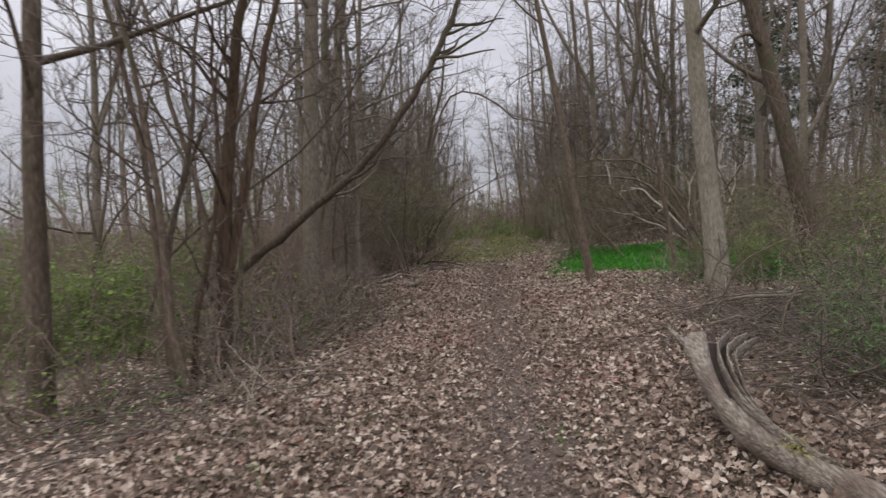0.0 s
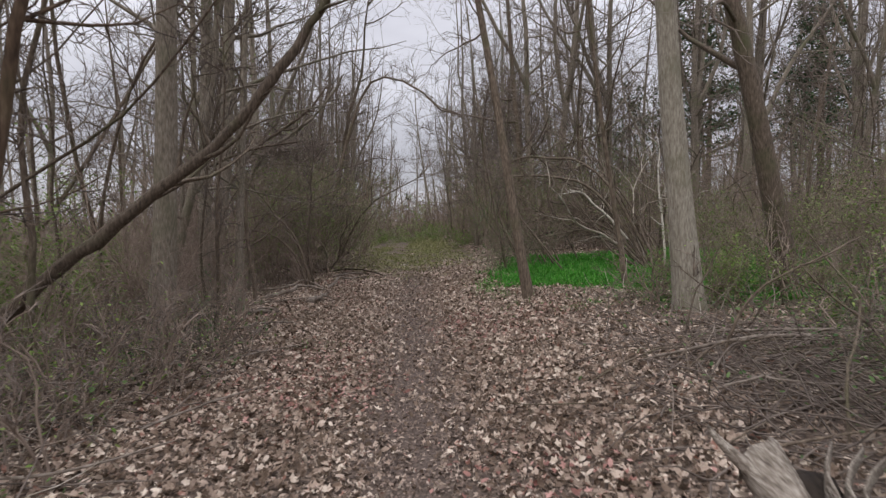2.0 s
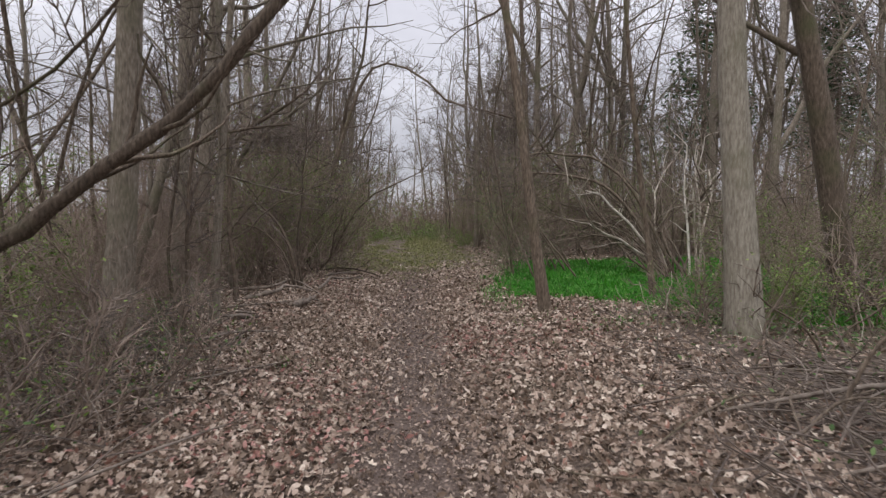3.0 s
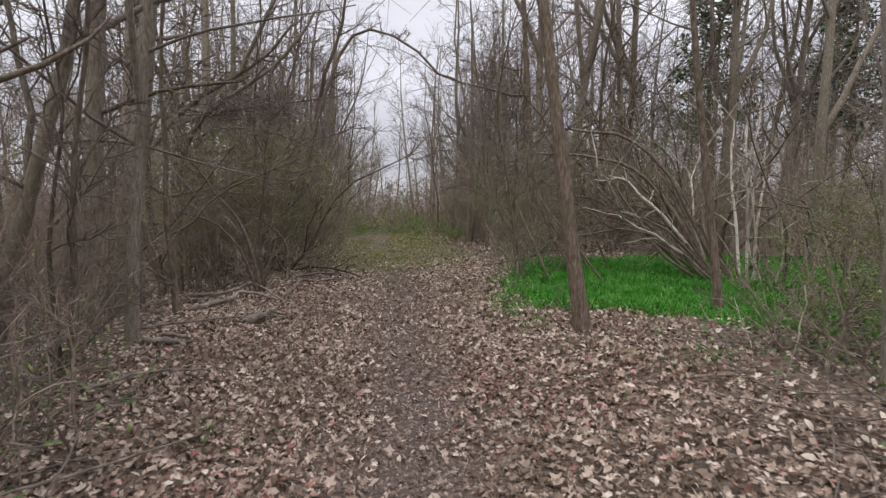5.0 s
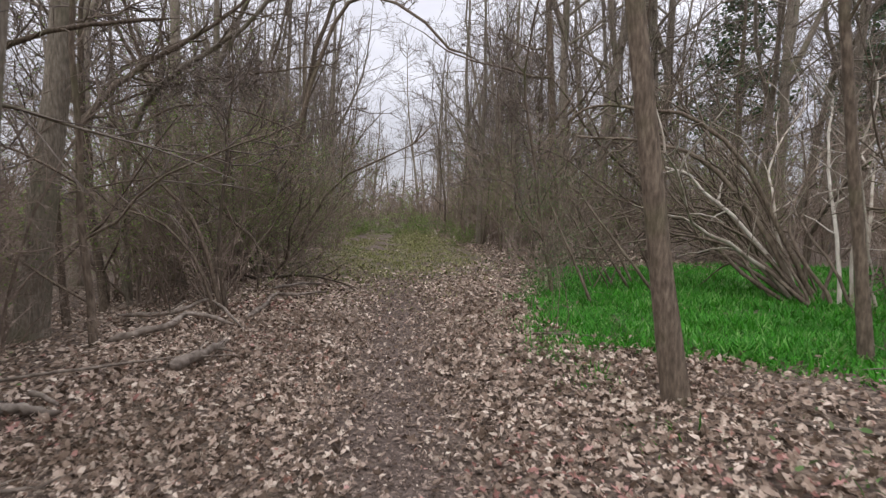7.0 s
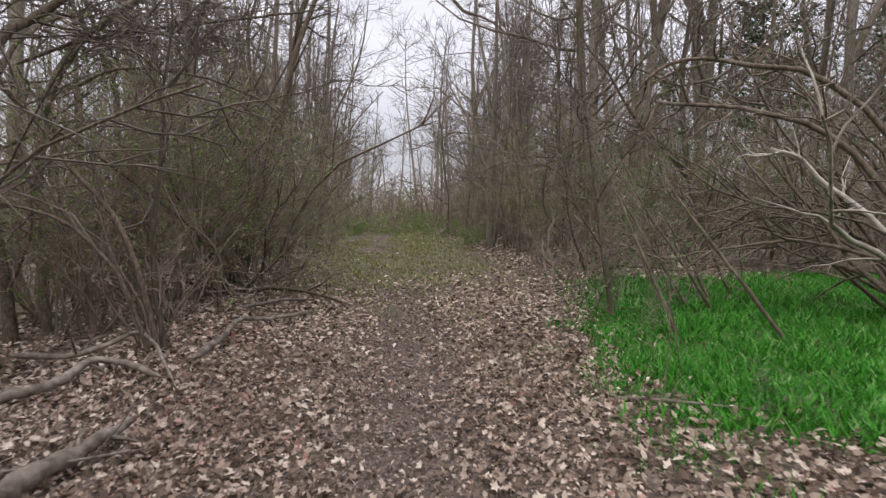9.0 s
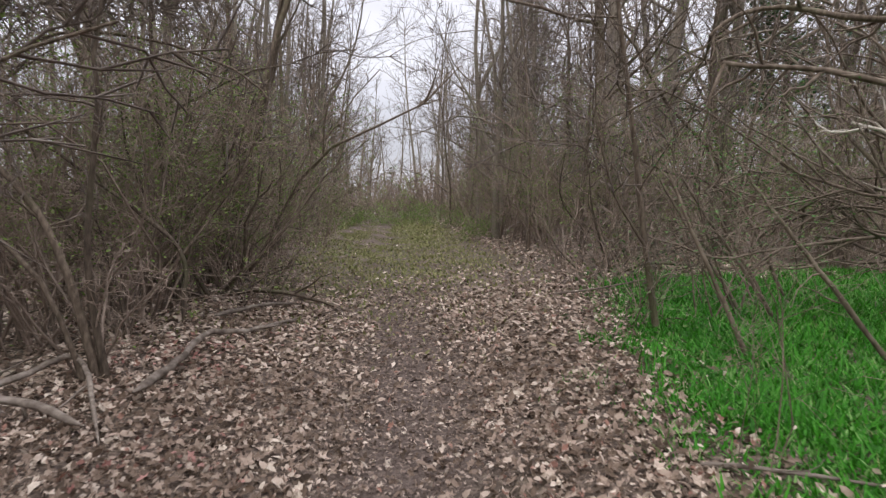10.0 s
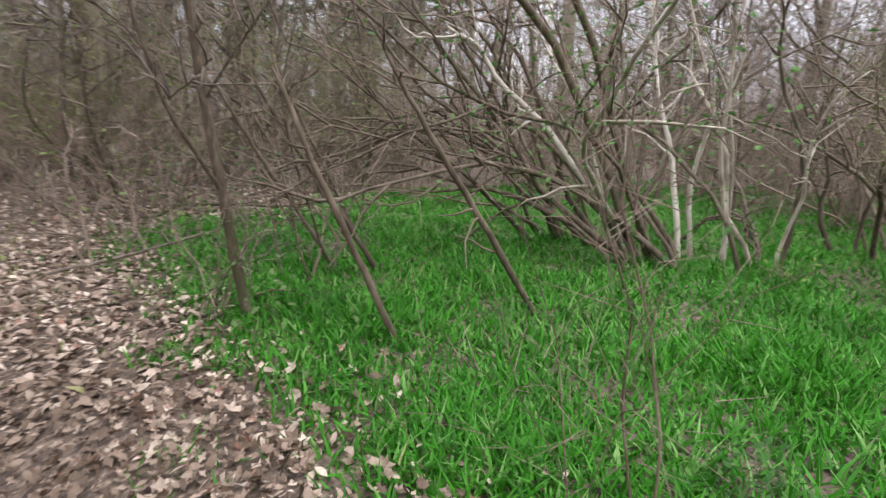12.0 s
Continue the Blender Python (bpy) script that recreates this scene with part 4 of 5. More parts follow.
# ---- thickets ----
BRUSH = [shrub(R, p, t, s, "dense leafless thicket shrub with many thin stems", "thicket", spread=sp, subs=10, twigs=4, bark=TWIG, foot=0.5, r0=0.017)
         for p, t, s, sp in (((-3.7, 21.2), 4.6, 12, 20), ((-5.2, 19.0), 3.6, 12, 32), ((3.6, 22.5), 4.0, 12, 26), ((2.9, 25.0), 2.8, 12, 38))]
BUSHY = [shrub(R, p, t, s, "thicket shrub with sparse young green leaves", "thicket", spread=sp, subs=11, twigs=5, bark=TWIG, foot=0.4, leafy=4, leaf=(0.028, 0.058))
         for p, t, s, sp in (((-3.9, 18.6), 4.2, 11, 26), ((6.2, 9.4), 2.4, 10, 34), ((5.6, 21.0), 3.6, 10, 28))]
LOW = [shrub(R, p, t, s, "low tangled brush with thin brown twigs", "low brush", spread=45, subs=6, twigs=2, bark=TWIG, spray=TWIG_DARK, foot=0.35, r0=0.011, leafy=lf, fine=1.3)
       for p, t, s, lf in (((-2.15, 7.3), 1.1, 10, 1), ((-2.6, 5.2), 1.3, 10, 0), ((3.1, 5.2), 1.0, 10, 3))]
SAPLING = [tree(R, p, t, r, "thin bare crooked young tree in the thicket", BARK_DARK, "young trees", limbs=12, subs=6, twigs=3, bare=0.12, sides=5, wander=0.2, limb_len=0.3, spread=45, thick=1.5)
           for p, t, r in (((-5.5, 11.0), 6, 0.035), ((4.9, 19.9), 7, 0.04), ((-6.5, 15.0), 8, 0.05), ((3.9, 24.0), 6.5, 0.03))]
CROOKED = [tree(R, p, t, r, "crooked tree with wide low branches and fine twigs", BARK_DARK, "crooked trees", limbs=16, subs=8, twigs=4, bare=0.15, sides=6, wander=0.22, limb_len=0.36, spread=60, fork=2, leafy=lf, thick=1.6)
           for p, t, r, lf in (((-4.6, 16.2), 7.5, 0.07, 1), ((5.2, 20.6), 8.5, 0.08, 0), ((4.2, 28.0), 9, 0.09, 1))]
TALL = [tree(R, p, t, r, GREY_TREE, BARK_GREY, "forest trees", limbs=16, subs=6, twigs=3, bare=b, wander=0.08, fork=fk, sides=7, thick=1.8)
        for p, t, r, b, fk in (((-7.2, 20.0), 15, 0.15, 0.25, 1), ((6.5, 24.0), 16, 0.16, 0.25, 2), ((-9.0, 12.0), 14, 0.12, 0.22, 1), ((8.5, 17.5), 15, 0.13, 0.3, 1))]
J = stemmed_tree(R, [(0.035, [(-2.58, 15.1, -0.15), (-2.73, 15.1, 0.68), (-3.03, 15.1, 1.35), (-3.37, 15.1, 1.65)]),
                     (0.03, [(-2.52, 15.12, -0.15), (-2.66, 15.1, 0.77), (-2.61, 15.1, 1.41), (-2.54, 15.1, 2.03)]),
                     (0.022, [(-2.62, 15.05, -0.15), (-2.85, 15.0, 0.7), (-3.3, 14.95, 1.2), (-3.8, 14.9, 1.3)])], "slender bush with arching bare stems by the path", BARK_DARK, 1.4, "shrub")
J["category"] = "shrub"
shrub(R, (-2.75, 15.3), 1.8, 6, "small bush of thin bare stems by the path", spread=26, subs=8, twigs=4, bark=TWIG, arch=0.02, r0=0.014, foot=0.12)
shrub(R, (-3.4, 20.2), 4.8, 16, "large many-stemmed dark bush beside the path", spread=16, subs=9, twigs=4, bark=BARK_DARK, r0=0.035, foot=0.4)


def free(x, y, path=2.3):
    """Whether a plant may stand there: off the way, out of the grass and clear of the walk."""
    u = x + 0.04 * y
    if abs(u) < path + 0.3 * math.sin(y * 1.7) or (0.5 < u < 7.5 and 10.5 < y < 19.7):
        return False
    if 1 < u < 3.7 and 1 < y < 8.2:
        return False
    if -3.1 < u < 0 and 9.3 < y < 15.5 or -1.9 < u < 0 and y < 9.5:
        return False
    return True


def scatter(count, x0, x1, y0, y1, protos, path=2.3, **how):
    made = tries = 0
    while made < count and tries < count * 30:
        tries += 1
        x, y = R.uniform(x0, x1), R.uniform(y0, y1)
        if free(x, y, path):
            again(R, protos, x, y, **how)
            made += 1


scatter(14, -8, -2, 15.5, 38, BRUSH, 2.3, lo=0.6, hi=1.15)
scatter(5, -5.4, -3.6, 9.5, 16, BRUSH, 3.0, lo=0.5, hi=0.8)
scatter(8, -8, -3, 6, 15, BRUSH, 3.0, lo=0.45, hi=0.8)
scatter(17, 1.6, 9, 19, 38, BRUSH, 2.4, lo=0.6, hi=1.1)
scatter(14, 7.5, 14, 6, 21, BRUSH, lo=0.6, hi=1.0)
scatter(8, -9, -2, 15, 34, BUSHY, 2.4, lo=0.7, hi=1.1)
scatter(10, 2, 10, 19, 34, BUSHY, 2.4, lo=0.7, hi=1.2)
scatter(7, 3, 9, 7, 11.5, BUSHY, lo=0.35, hi=0.55)
scatter(9, -4.5, -1.7, 4, 9.5, LOW, 1.9, lo=0.7, hi=1.3)
scatter(24, 2.4, 6.5, 4, 10.5, LOW, lo=0.7, hi=1.3)
scatter(15, -16, -2.8, 7, 45, SAPLING, 2.7, lo=0.7, hi=1.3)
for x, y in ((-3.4, 13.6), (-3.3, 18.5), (-3.4, 24.0), (2.5, 20.5), (2.2, 23.5), (2.0, 26.5), (1.6, 31.0), (-3.6, 28.0), (-4.0, 34.0), (1.3, 36.0), (-4.2, 38.5)):
    again(R, SAPLING, x, y, 1.1, 1.5)
scatter(26, 2, 16, 8, 45, SAPLING, 2.7, lo=0.7, hi=1.3)
scatter(5, -14, -3.2, 20, 44, CROOKED, 3.0, lo=0.7, hi=1.2)
scatter(8, 3, 15, 20, 46, CROOKED, 3.0, lo=0.7, hi=1.2)
scatter(9, -22, -3.8, 13, 50, TALL, 3.2, lo=0.75, hi=1.15, lean=3)
scatter(16, 3.4, 24, 10, 50, TALL, 3.2, lo=0.75, hi=1.15, lean=3)
# slender trees that close the view on both sides of the way
for i in range(66):
    y = R.uniform(27, 62)
    x = -0.04 * y + (-R.uniform(2.3, 7.5) if i % 3 else R.uniform(2.6, 7.0)) * (0.7 + y / 90)
    again(R, TALL, x, y, 0.5, 0.85, 4)
scatter(10, -20, 20, -26, -3, TALL, 3.2, lo=0.8, hi=1.1, lean=3)

for x, y in ((2.3, 18.9), (2.0, 19.9), (2.9, 19.7), (3.5, 20.3), (1.9, 17.6), (1.75, 16.2), (2.2, 21.0), (2.6, 18.0), (-2.3, 18.3), (-2.2, 19.8)):
    again(R, LOW[:2], x, y, 0.8, 1.3)
for x, y in ((4.2, 10.2), (6.0, 10.4), (6.9, 11.3)):
    again(R, BUSHY + BRUSH[3:], x, y, 0.35, 0.55)
for x, y, k in ((-3.3, 16.9, 0), (-3.5, 18.9, 0), (-5.2, 17.6, 0), (-3.2, 20.9, 2), (-3.4, 23.5, 0), (2.6, 22.6, 0), (2.9, 20.4, 2), (2.4, 25.2, 2), (-2.9, 27, 0), (-3.2, 31, 2), (2.0, 30, 0)):
    again(R, BUSHY[k:k + 1], x, y, 0.7, 1.05)
for x, y in ((9.2, 11.0), (10.4, 13.0), (9.6, 15.2), (11.8, 12.0), (12.2, 15.0), (10.8, 17.4), (13.4, 13.6), (12.8, 10.2), (14.5, 16.5)):
    again(R, BRUSH, x, y, 0.6, 0.95)
    again(R, SAPLING, x + 1.1, y + 0.7, 0.7, 1.1)
shrub(np.random.default_rng(5), (1.25, 13.4), 1.9, 4, "thin young shoots with fresh green leaves in the grass", spread=4, subs=9, twigs=4, bark=STEM_TAN, r0=0.004, fine=0.4, foot=0.15, arch=-0.22, leafy=16, leaf_mat=FRESH, leaf=(0.009, 0.02))
shrub(R, (1.9, 13.1), 0.45, 5, "low shoots with fresh green leaves in the grass", spread=25, subs=6, twigs=3, bark=STEM_TAN, r0=0.003, fine=0.5, foot=0.15, leafy=3, leaf_mat=FRESH, leaf=(0.02, 0.045))

for x, y, k in ((-2.95, 8.9, 0.45), (-3.0, 10.3, 0.5), (-3.5, 11.0, 0.55), (-3.7, 12.0, 0.6), (-4.6, 12.9, 0.6), (-6.0, 6.5, 0.5), (-7.0, 7.6, 0.6), (-5.6, 8.8, 0.6), (-8.2, 6.6, 0.6), (7.1, 20.0, 0.6), (9.2, 20.6, 0.65), (10.6, 19.6, 0.7), (12.8, 18.6, 0.8), (13.6, 20.6, 0.9)):
    again(R, BRUSH, x, y, k * 0.9, k * 1.1)
for x, y in ((9.5, 13.8), (11.0, 14.6), (12.5, 13.4), (10.4, 15.8), (13.5, 15.0), (8.6, 14.9), (9.2, 12.6)):
    again(R, BRUSH, x, y, 0.55, 0.8)
for x, y in ((14.0, 15.0), (17.0, 13.5), (20.0, 16.0), (18.0, 14.8), (22.0, 14.0), (16.0, 17.5), (24.0, 17.5), (13.0, 16.8), (15.5, 12.6), (19.5, 12.4)):
    again(R, SAPLING, x, y, 0.8, 1.2)
    again(R, BRUSH, x + 0.6, y + 0.5, 0.8, 1.1)
for x, y in ((9.5, 23.0), (12.0, 24.0), (14.5, 21.5), (16.5, 24.5), (13.0, 27.5), (17.5, 19.0), (16.0, 15.5), (18.5, 27.0), (11.0, 26.0)):
    again(R, TALL, x, y, 0.8, 1.05, 3)
    again(R, SAPLING, x - 1.3, y - 0.8, 0.9, 1.3)
for i in range(13):
    again(R, BRUSH, -8.5 + i * 1.15 + R.normal(0, 0.3), R.uniform(48, 60), 1.2, 1.6)
for x, y in ((-2.3, 5.4), (-2.5, 6.4), (-2.25, 8.1), (-2.8, 7.6), (-3.6, 6.9)):
    again(R, LOW[:2], x, y, 0.8, 1.3)

for x, y in ((3.6, 23.2), (2.8, 25.8), (2.4, 30.5), (5.0, 22.4), (4.6, 30.0), (6.2, 31.5)):
    again(R, SAPLING, x, y, 0.9, 1.3, 5)
for x, y, k in ((4.2, 22.0, 1), (5.4, 25.8, 2), (3.6, 31.5, 3), (6.4, 22.8, 0), (7.4, 28.5, 1), (4.6, 36.0, 2), (-5.8, 24.0, 0), (-5.0, 29.0, 3)):
    again(R, TALL[k:k + 1], x, y, 0.8, 1.0, 3)
for x, y in ((-3.0, 16.3), (-2.9, 18.8), (2.5, 19.3)):
    shrub(R, (x, y), 3.0, 6, "dark crooked bush with arching stems", "thicket", spread=38, subs=9, twigs=4, bark=BARK_DARK, r0=0.03, arch=0.03, foot=0.3, leafy=1)

for x, y, k in ((-4.2, 16.6, 0), (-3.9, 19.8, 2), (3.3, 20.8, 2), (4.3, 21.6, 2), (2.6, 24.2, 0), (5.0, 12.2, 1), (6.2, 12.0, 1), (-5.6, 13.4, 2), (6.9, 20.2, 2), (8.8, 13.4, 2), (9.6, 17.0, 0)):
    again(R, BUSHY[k:k + 1], x, y, 0.85, 1.2)

# ---- leafy bushes behind, and the green bush that closes the way ----
GREENBUSH = [shrub(R, p, t, 12, "bush in fresh green leaf", "green bushes", spread=35, subs=7, twigs=4, bark=TWIG, foot=0.6, leafy=6, leaf_mat=BUDS, leaf=(0.05, 0.11))
             for p, t in (((-9.0, 14.5), 1.9), ((-1.4, 46.0), 3.4))]
OLIVE = [shrub(R, (-6.5, 9.6), 2.0, 12, "bush in olive-green young leaf", "green bushes", spread=35, subs=8, twigs=4, bark=TWIG, foot=0.6, leafy=5, leaf=(0.04, 0.09))]
for x, y in ((-7.6, 10.6), (-5.9, 11.2), (-8.6, 9.0), (-6.4, 8.0), (-9.4, 11.0), (-7.4, 12.6), (-10.5, 9.4), (-5.2, 9.9), (-4.6, 41.0), (3.6, 40.0), (-6.4, 36.0)):
    again(R, OLIVE, x, y, 0.75, 1.15)
for x, y in ((6.6, 9.4), (7.8, 10.8), (5.9, 7.4), (7.2, 8.2), (9.0, 9.6), (5.0, 6.2), (4.4, 5.4), (3.9, 9.3)):
    again(R, OLIVE, x, y, 0.38, 0.55)
for x, y in ((-8.2, 16), (-10.5, 15), (-11.8, 17), (-7.4, 13.2), (-12, 13), (-9.6, 18.5), (-3.4, 45), (0.4, 47), (-5.5, 46), (2.4, 46), (-7.5, 43), (-6.0, 38), (4.0, 43), (8.8, 8.0), (9.8, 10.5)):
    again(R, GREENBUSH, x, y, 0.7, 1.1)


for x, y, k in ((-6.2, 8.6, 0.6), (-7.4, 9.6, 0.75), (-6.9, 10.9, 0.7), (-8.4, 11.2, 0.8), (-5.7, 9.9, 0.55), (-9.6, 12.4, 0.9), (-6.2, 12.2, 0.7), (-5.4, 7.6, 0.45), (-8.9, 9.8, 0.7)):
    again(R, GREENBUSH[:1], x, y, k * 0.9, k * 1.1)
K = np.random.default_rng(19)
# taller green bushes behind the first trees, and low green ones where the way ends
for x, y, k in ((-6.6, 7.9, 0.7), (-7.9, 8.8, 0.85), (-6.0, 9.2, 0.75), (-7.2, 10.6, 0.9), (-9.0, 10.4, 0.95), (-5.2, 8.7, 0.6), (-8.2, 12.6, 1.0), (-10.4, 11.6, 1.0), (-4.7, 10.3, 0.55)):
    again(K, GREENBUSH[:1], x, y, k * 0.9, k * 1.1)
for side, y, k in ((-2.9, 25.0, 0.45), (-3.3, 27.5, 0.55), (-2.8, 30.0, 0.5), (-3.6, 32.5, 0.65), (-2.6, 35.0, 0.6), (2.6, 27.0, 0.45), (3.0, 30.5, 0.55), (2.5, 34.0, 0.6), (-1.6, 38.0, 0.6), (1.6, 38.5, 0.65), (0.2, 41.0, 0.7), (-3.2, 39.5, 0.8), (3.2, 40.5, 0.8), (-1.2, 43.0, 0.8), (1.4, 44.0, 0.8)):
    again(K, GREENBUSH[:1], -0.04 * y + side, y, k * 0.9, k * 1.1)
for x, y, k in ((-3.4, 17.5, 0.85), (-3.0, 19.2, 0.9), (-4.1, 18.4, 1.0), (-3.7, 16.2, 0.75)):
    again(K, BUSHY[:1], x, y, k * 0.95, k * 1.05)
for i in range(16):
    again(K, BRUSH, K.uniform(-19, -8), K.uniform(11, 24), 0.7, 1.05)
for x, y in ((-2.4, 7.0), (-2.9, 8.0), (-2.6, 6.1), (-3.4, 7.8), (-2.3, 8.9), (-3.2, 5.9)):
    again(K, LOW[:2], x, y, 0.8, 1.2)
# leafy twigs that grow through the brushwood
LEAFY = [shrub(R, p, t, 7, "tangled brush with thin twigs and fresh green leaves", "leafy brush", spread=48, subs=8, twigs=4, bark=TWIG_DARK, spray=TWIG_DARK, foot=0.3, r0=0.007, leafy=6, leaf_mat=DULL_GREEN, leaf=(0.014, 0.034))
         for p, t in (((2.75, 4.45), 0.95), ((3.35, 5.6), 1.1))]
for x, y in ((3.0, 5.0), (3.5, 4.6), (3.9, 6.2), (4.3, 5.2), (4.0, 7.3), (4.7, 6.4), (2.65, 3.75), (3.2, 3.9), (4.9, 8.0), (-2.9, 8.7), (-3.3, 10.3), (-3.7, 7.4), (2.35, 3.5), (2.7, 3.15), (2.5, 4.2)):
    again(R, LEAFY, x, y, 0.75, 1.15)


# ---- far pines ----
def pine(place, tall):
    rng = np.random.default_rng(int(tall * 100))
    t, at = Tubes(), []
    t.add(grow(rng, (0, 0, -0.3), (0, 0, 1), tall, 8, 0.02), np.linspace(0.2, 0.03, 9), 7)
    for i in range(46):
        z = tall * rng.uniform(0.3, 0.98)
        ll = (tall - z) * 0.3 + 0.7
        a = rng.uniform(0, 6.28)
        b = grow(rng, (0, 0, z), (math.cos(a), math.sin(a), 0.15), ll, 5, 0.1, 0.03)
        t.add(b, np.linspace(0.04, 0.01, 6), 4)
        for _ in range(60):
            at.append(along(b, rng.uniform(0.3, 1.0))[0] + rng.normal(0, 0.18, 3))
    ob = new("pine_tree")
    ob.matrix_basis = Matrix.Translation((place[0], place[1], h(*place)))
    part("trunk", t.mesh("trunk", BARK_DARK), ob)
    part("crown", leaves_at(rng, at, 0.12, 0.3, NEEDLES, "crown"), ob, "dark green needle crown")
    return tagged(ob, "dark green pine standing behind the bare wood", "tree", "far pines")


P1 = pine((15.5, 47), 11.0)
for x, y, s in ((21, 46, 1.4), (27, 42, 1.45), (33, 50, 1.4), (14.5, 34, 1.15), (19.5, 31, 1.1)):
    copy_thing(P1, pose(x, y, h(x, y), 0, 0, x * 77) @ Matrix.Scale(s, 4))
copy_thing(P1, pose(-3.5, 92, h(-3.5, 92), 0, 0, 40) @ Matrix.Scale(0.5, 4))

# ---- far woods, past counting ----
ft, fc = Tubes(), Tubes()
for i in range(330):
    a = R.uniform(-180, 180) if i % 4 == 0 else R.uniform(-75, 75)
    r = R.uniform(52, 125)
    x, y = math.sin(radians(a)) * r, math.cos(radians(a)) * r
    if abs(x + 0.5 + 0.03 * y) < 1.6 and 0 < y < 70:
        continue
    tall = R.uniform(13, 22)
    z = h(x, y)
    ln = grow(R, (x, y, z - 0.3), (R.normal(0, 0.05), R.normal(0, 0.05), 1), tall, 7, 0.04, 0.02)
    ft.add(ln, np.linspace(R.uniform(0.1, 0.24), 0.02, 8), 5)
    for k in range(12):
        f = R.uniform(0.3, 1)
        p, d = along(ln, f)
        b = grow(R, p, sideways(R, d, R.uniform(25, 60)), tall * 0.3 * (1.2 - f), 4, 0.15, 0.1)
        ft.add(b, np.linspace(0.05, 0.012, 5), 3)
        for _ in range(6):
            p2, d2 = along(b, R.uniform(0.2, 1))
            fc.add(grow(R, p2, sideways(R, d2, R.uniform(25, 60)), tall * R.uniform(0.05, 0.12), 1, 0.1, 0.05), (0.018, 0.008), 3)
far = new("far_woods")
part("trunks", ft.mesh("trunks", BARK_GREY), far)
part("branches", fc.mesh("branches", TWIG_DARK), far)
tagged(far, "distant leafless grey-brown woods", "woods", kind="stuff")
lt = Tubes()
for i in range(6000):
    a = R.uniform(-70, 70)
    r = R.uniform(24, 90)
    x, y = math.sin(radians(a)) * r, math.cos(radians(a)) * r
    if abs(x + 0.04 * y) < 2.6 and y < 47:
        continue
    ll = R.uniform(1.0, 3.4) * (1.5 if r > 60 else 1)
    lt.add(grow(R, (x, y, h(x, y) - 0.1), (R.normal(0, 0.35), R.normal(0, 0.35), 1), ll, 2, 0.2), np.linspace(0.0007 * r, 0.0003 * r, 3), 3)
tagged(new("far_brushwood", lt.mesh("far_brushwood", TWIG)), "distant brown leafless undergrowth", "undergrowth", kind="stuff")

SLIVER = np.array([(0, 0.02, 0), (0, -0.02, 0), (1, -0.008, 0), (1, 0.008, 0)])
SLIVER_T = np.array([(0, 1, 2), (0, 2, 3)])
F = np.random.default_rng(41)
n = 46000
a, r = np.radians(F.uniform(-72, 72, n)), F.uniform(22, 95, n)
x, y = np.sin(a) * r, np.cos(a) * r
ok = (np.abs(x + 0.04 * np.minimum(y, 60)) > 3.0) | (y > 50)
x, y, r = x[ok], y[ok], r[ok]
n = len(x)
top = (1.6 + 0.035 * r) * (0.6 + 0.4 * np.sin(x * 0.7) * np.sin(y * 0.5 + x * 0.2) + 0.5 * F.uniform(0, 1, n))
at = np.stack([x, y, height(x, y) + top * F.uniform(0, 1, n) ** 1.3], -1)
v, f = strewn(SLIVER, SLIVER_T, at, F.uniform(0.3, 1.0, n) * (0.5 + r / 60), F.uniform(0, 6.28, n), F.normal(-0.9, 0.5, n), F.uniform(-1.5, 1.5, n))
tagged(new("far_thicket", mesh_of("far_thicket", v, f, TWIG, False)), "distant brown tangle of leafless twigs", "undergrowth", kind="stuff")

# bare twigs of the distant tree tops
n = 39000
a, r = np.radians(np.where(F.uniform(0, 1, n) < 0.82, F.uniform(2, 80, n), F.uniform(-70, 0, n))), F.uniform(20, 80, n)
x, y = np.sin(a) * r, np.cos(a) * r
ok = np.abs(x + 0.04 * np.minimum(y, 60)) > 2.6 + 0.035 * y
x, y, r = x[ok], y[ok], r[ok]
n = len(x)
lump = 0.5 + 0.5 * np.sin(x * 0.9 + 0.3 * y) * np.sin(y * 0.6 - 0.4 * x)
at = np.stack([x, y, height(x, y) + 1.5 + (4 + 9 * lump) * F.uniform(0, 1, n) ** 1.2], -1)
v, f = strewn(SLIVER * np.array([1, 0.55, 1]), SLIVER_T, at, F.uniform(0.35, 1.1, n) * (0.5 + r / 70), F.uniform(0, 6.28, n), F.normal(-0.8, 0.5, n), F.uniform(-1.2, 1.2, n))
tagged(new("far_twigs", mesh_of("far_twigs", v, f, TWIG_DARK, False)), "distant grey-brown haze of bare twigs", "woods", kind="stuff")

# ---- grass ----
def patch_edge(x, y):
    """How deep a place lies inside the grass (metres, below 0 outside)."""
    u = x + 0.04 * y
    near = np.interp(y, (10.4, 10.9, 11.8, 12.85, 13.5, 14, 15, 17.7, 18.8, 20), (4.4, 3.5, 2.9, 2.0, 1.6, 1.6, 1.9, 2.5, 3.1, 4.5)) + 0.1 * np.sin(2.3 * y) + 0.08 * np.sin(5.1 * y + 1)
    top = 19.6 + 0.4 * np.sin(1.1 * x) + 0.2 * np.sin(3.7 * x)
    return np.minimum(np.minimum(u - near, (top - y) * 0.8), 16 - x) + 0.1 * np.sin(7 * x + 3 * y) * np.sin(6 * y - 2 * x)


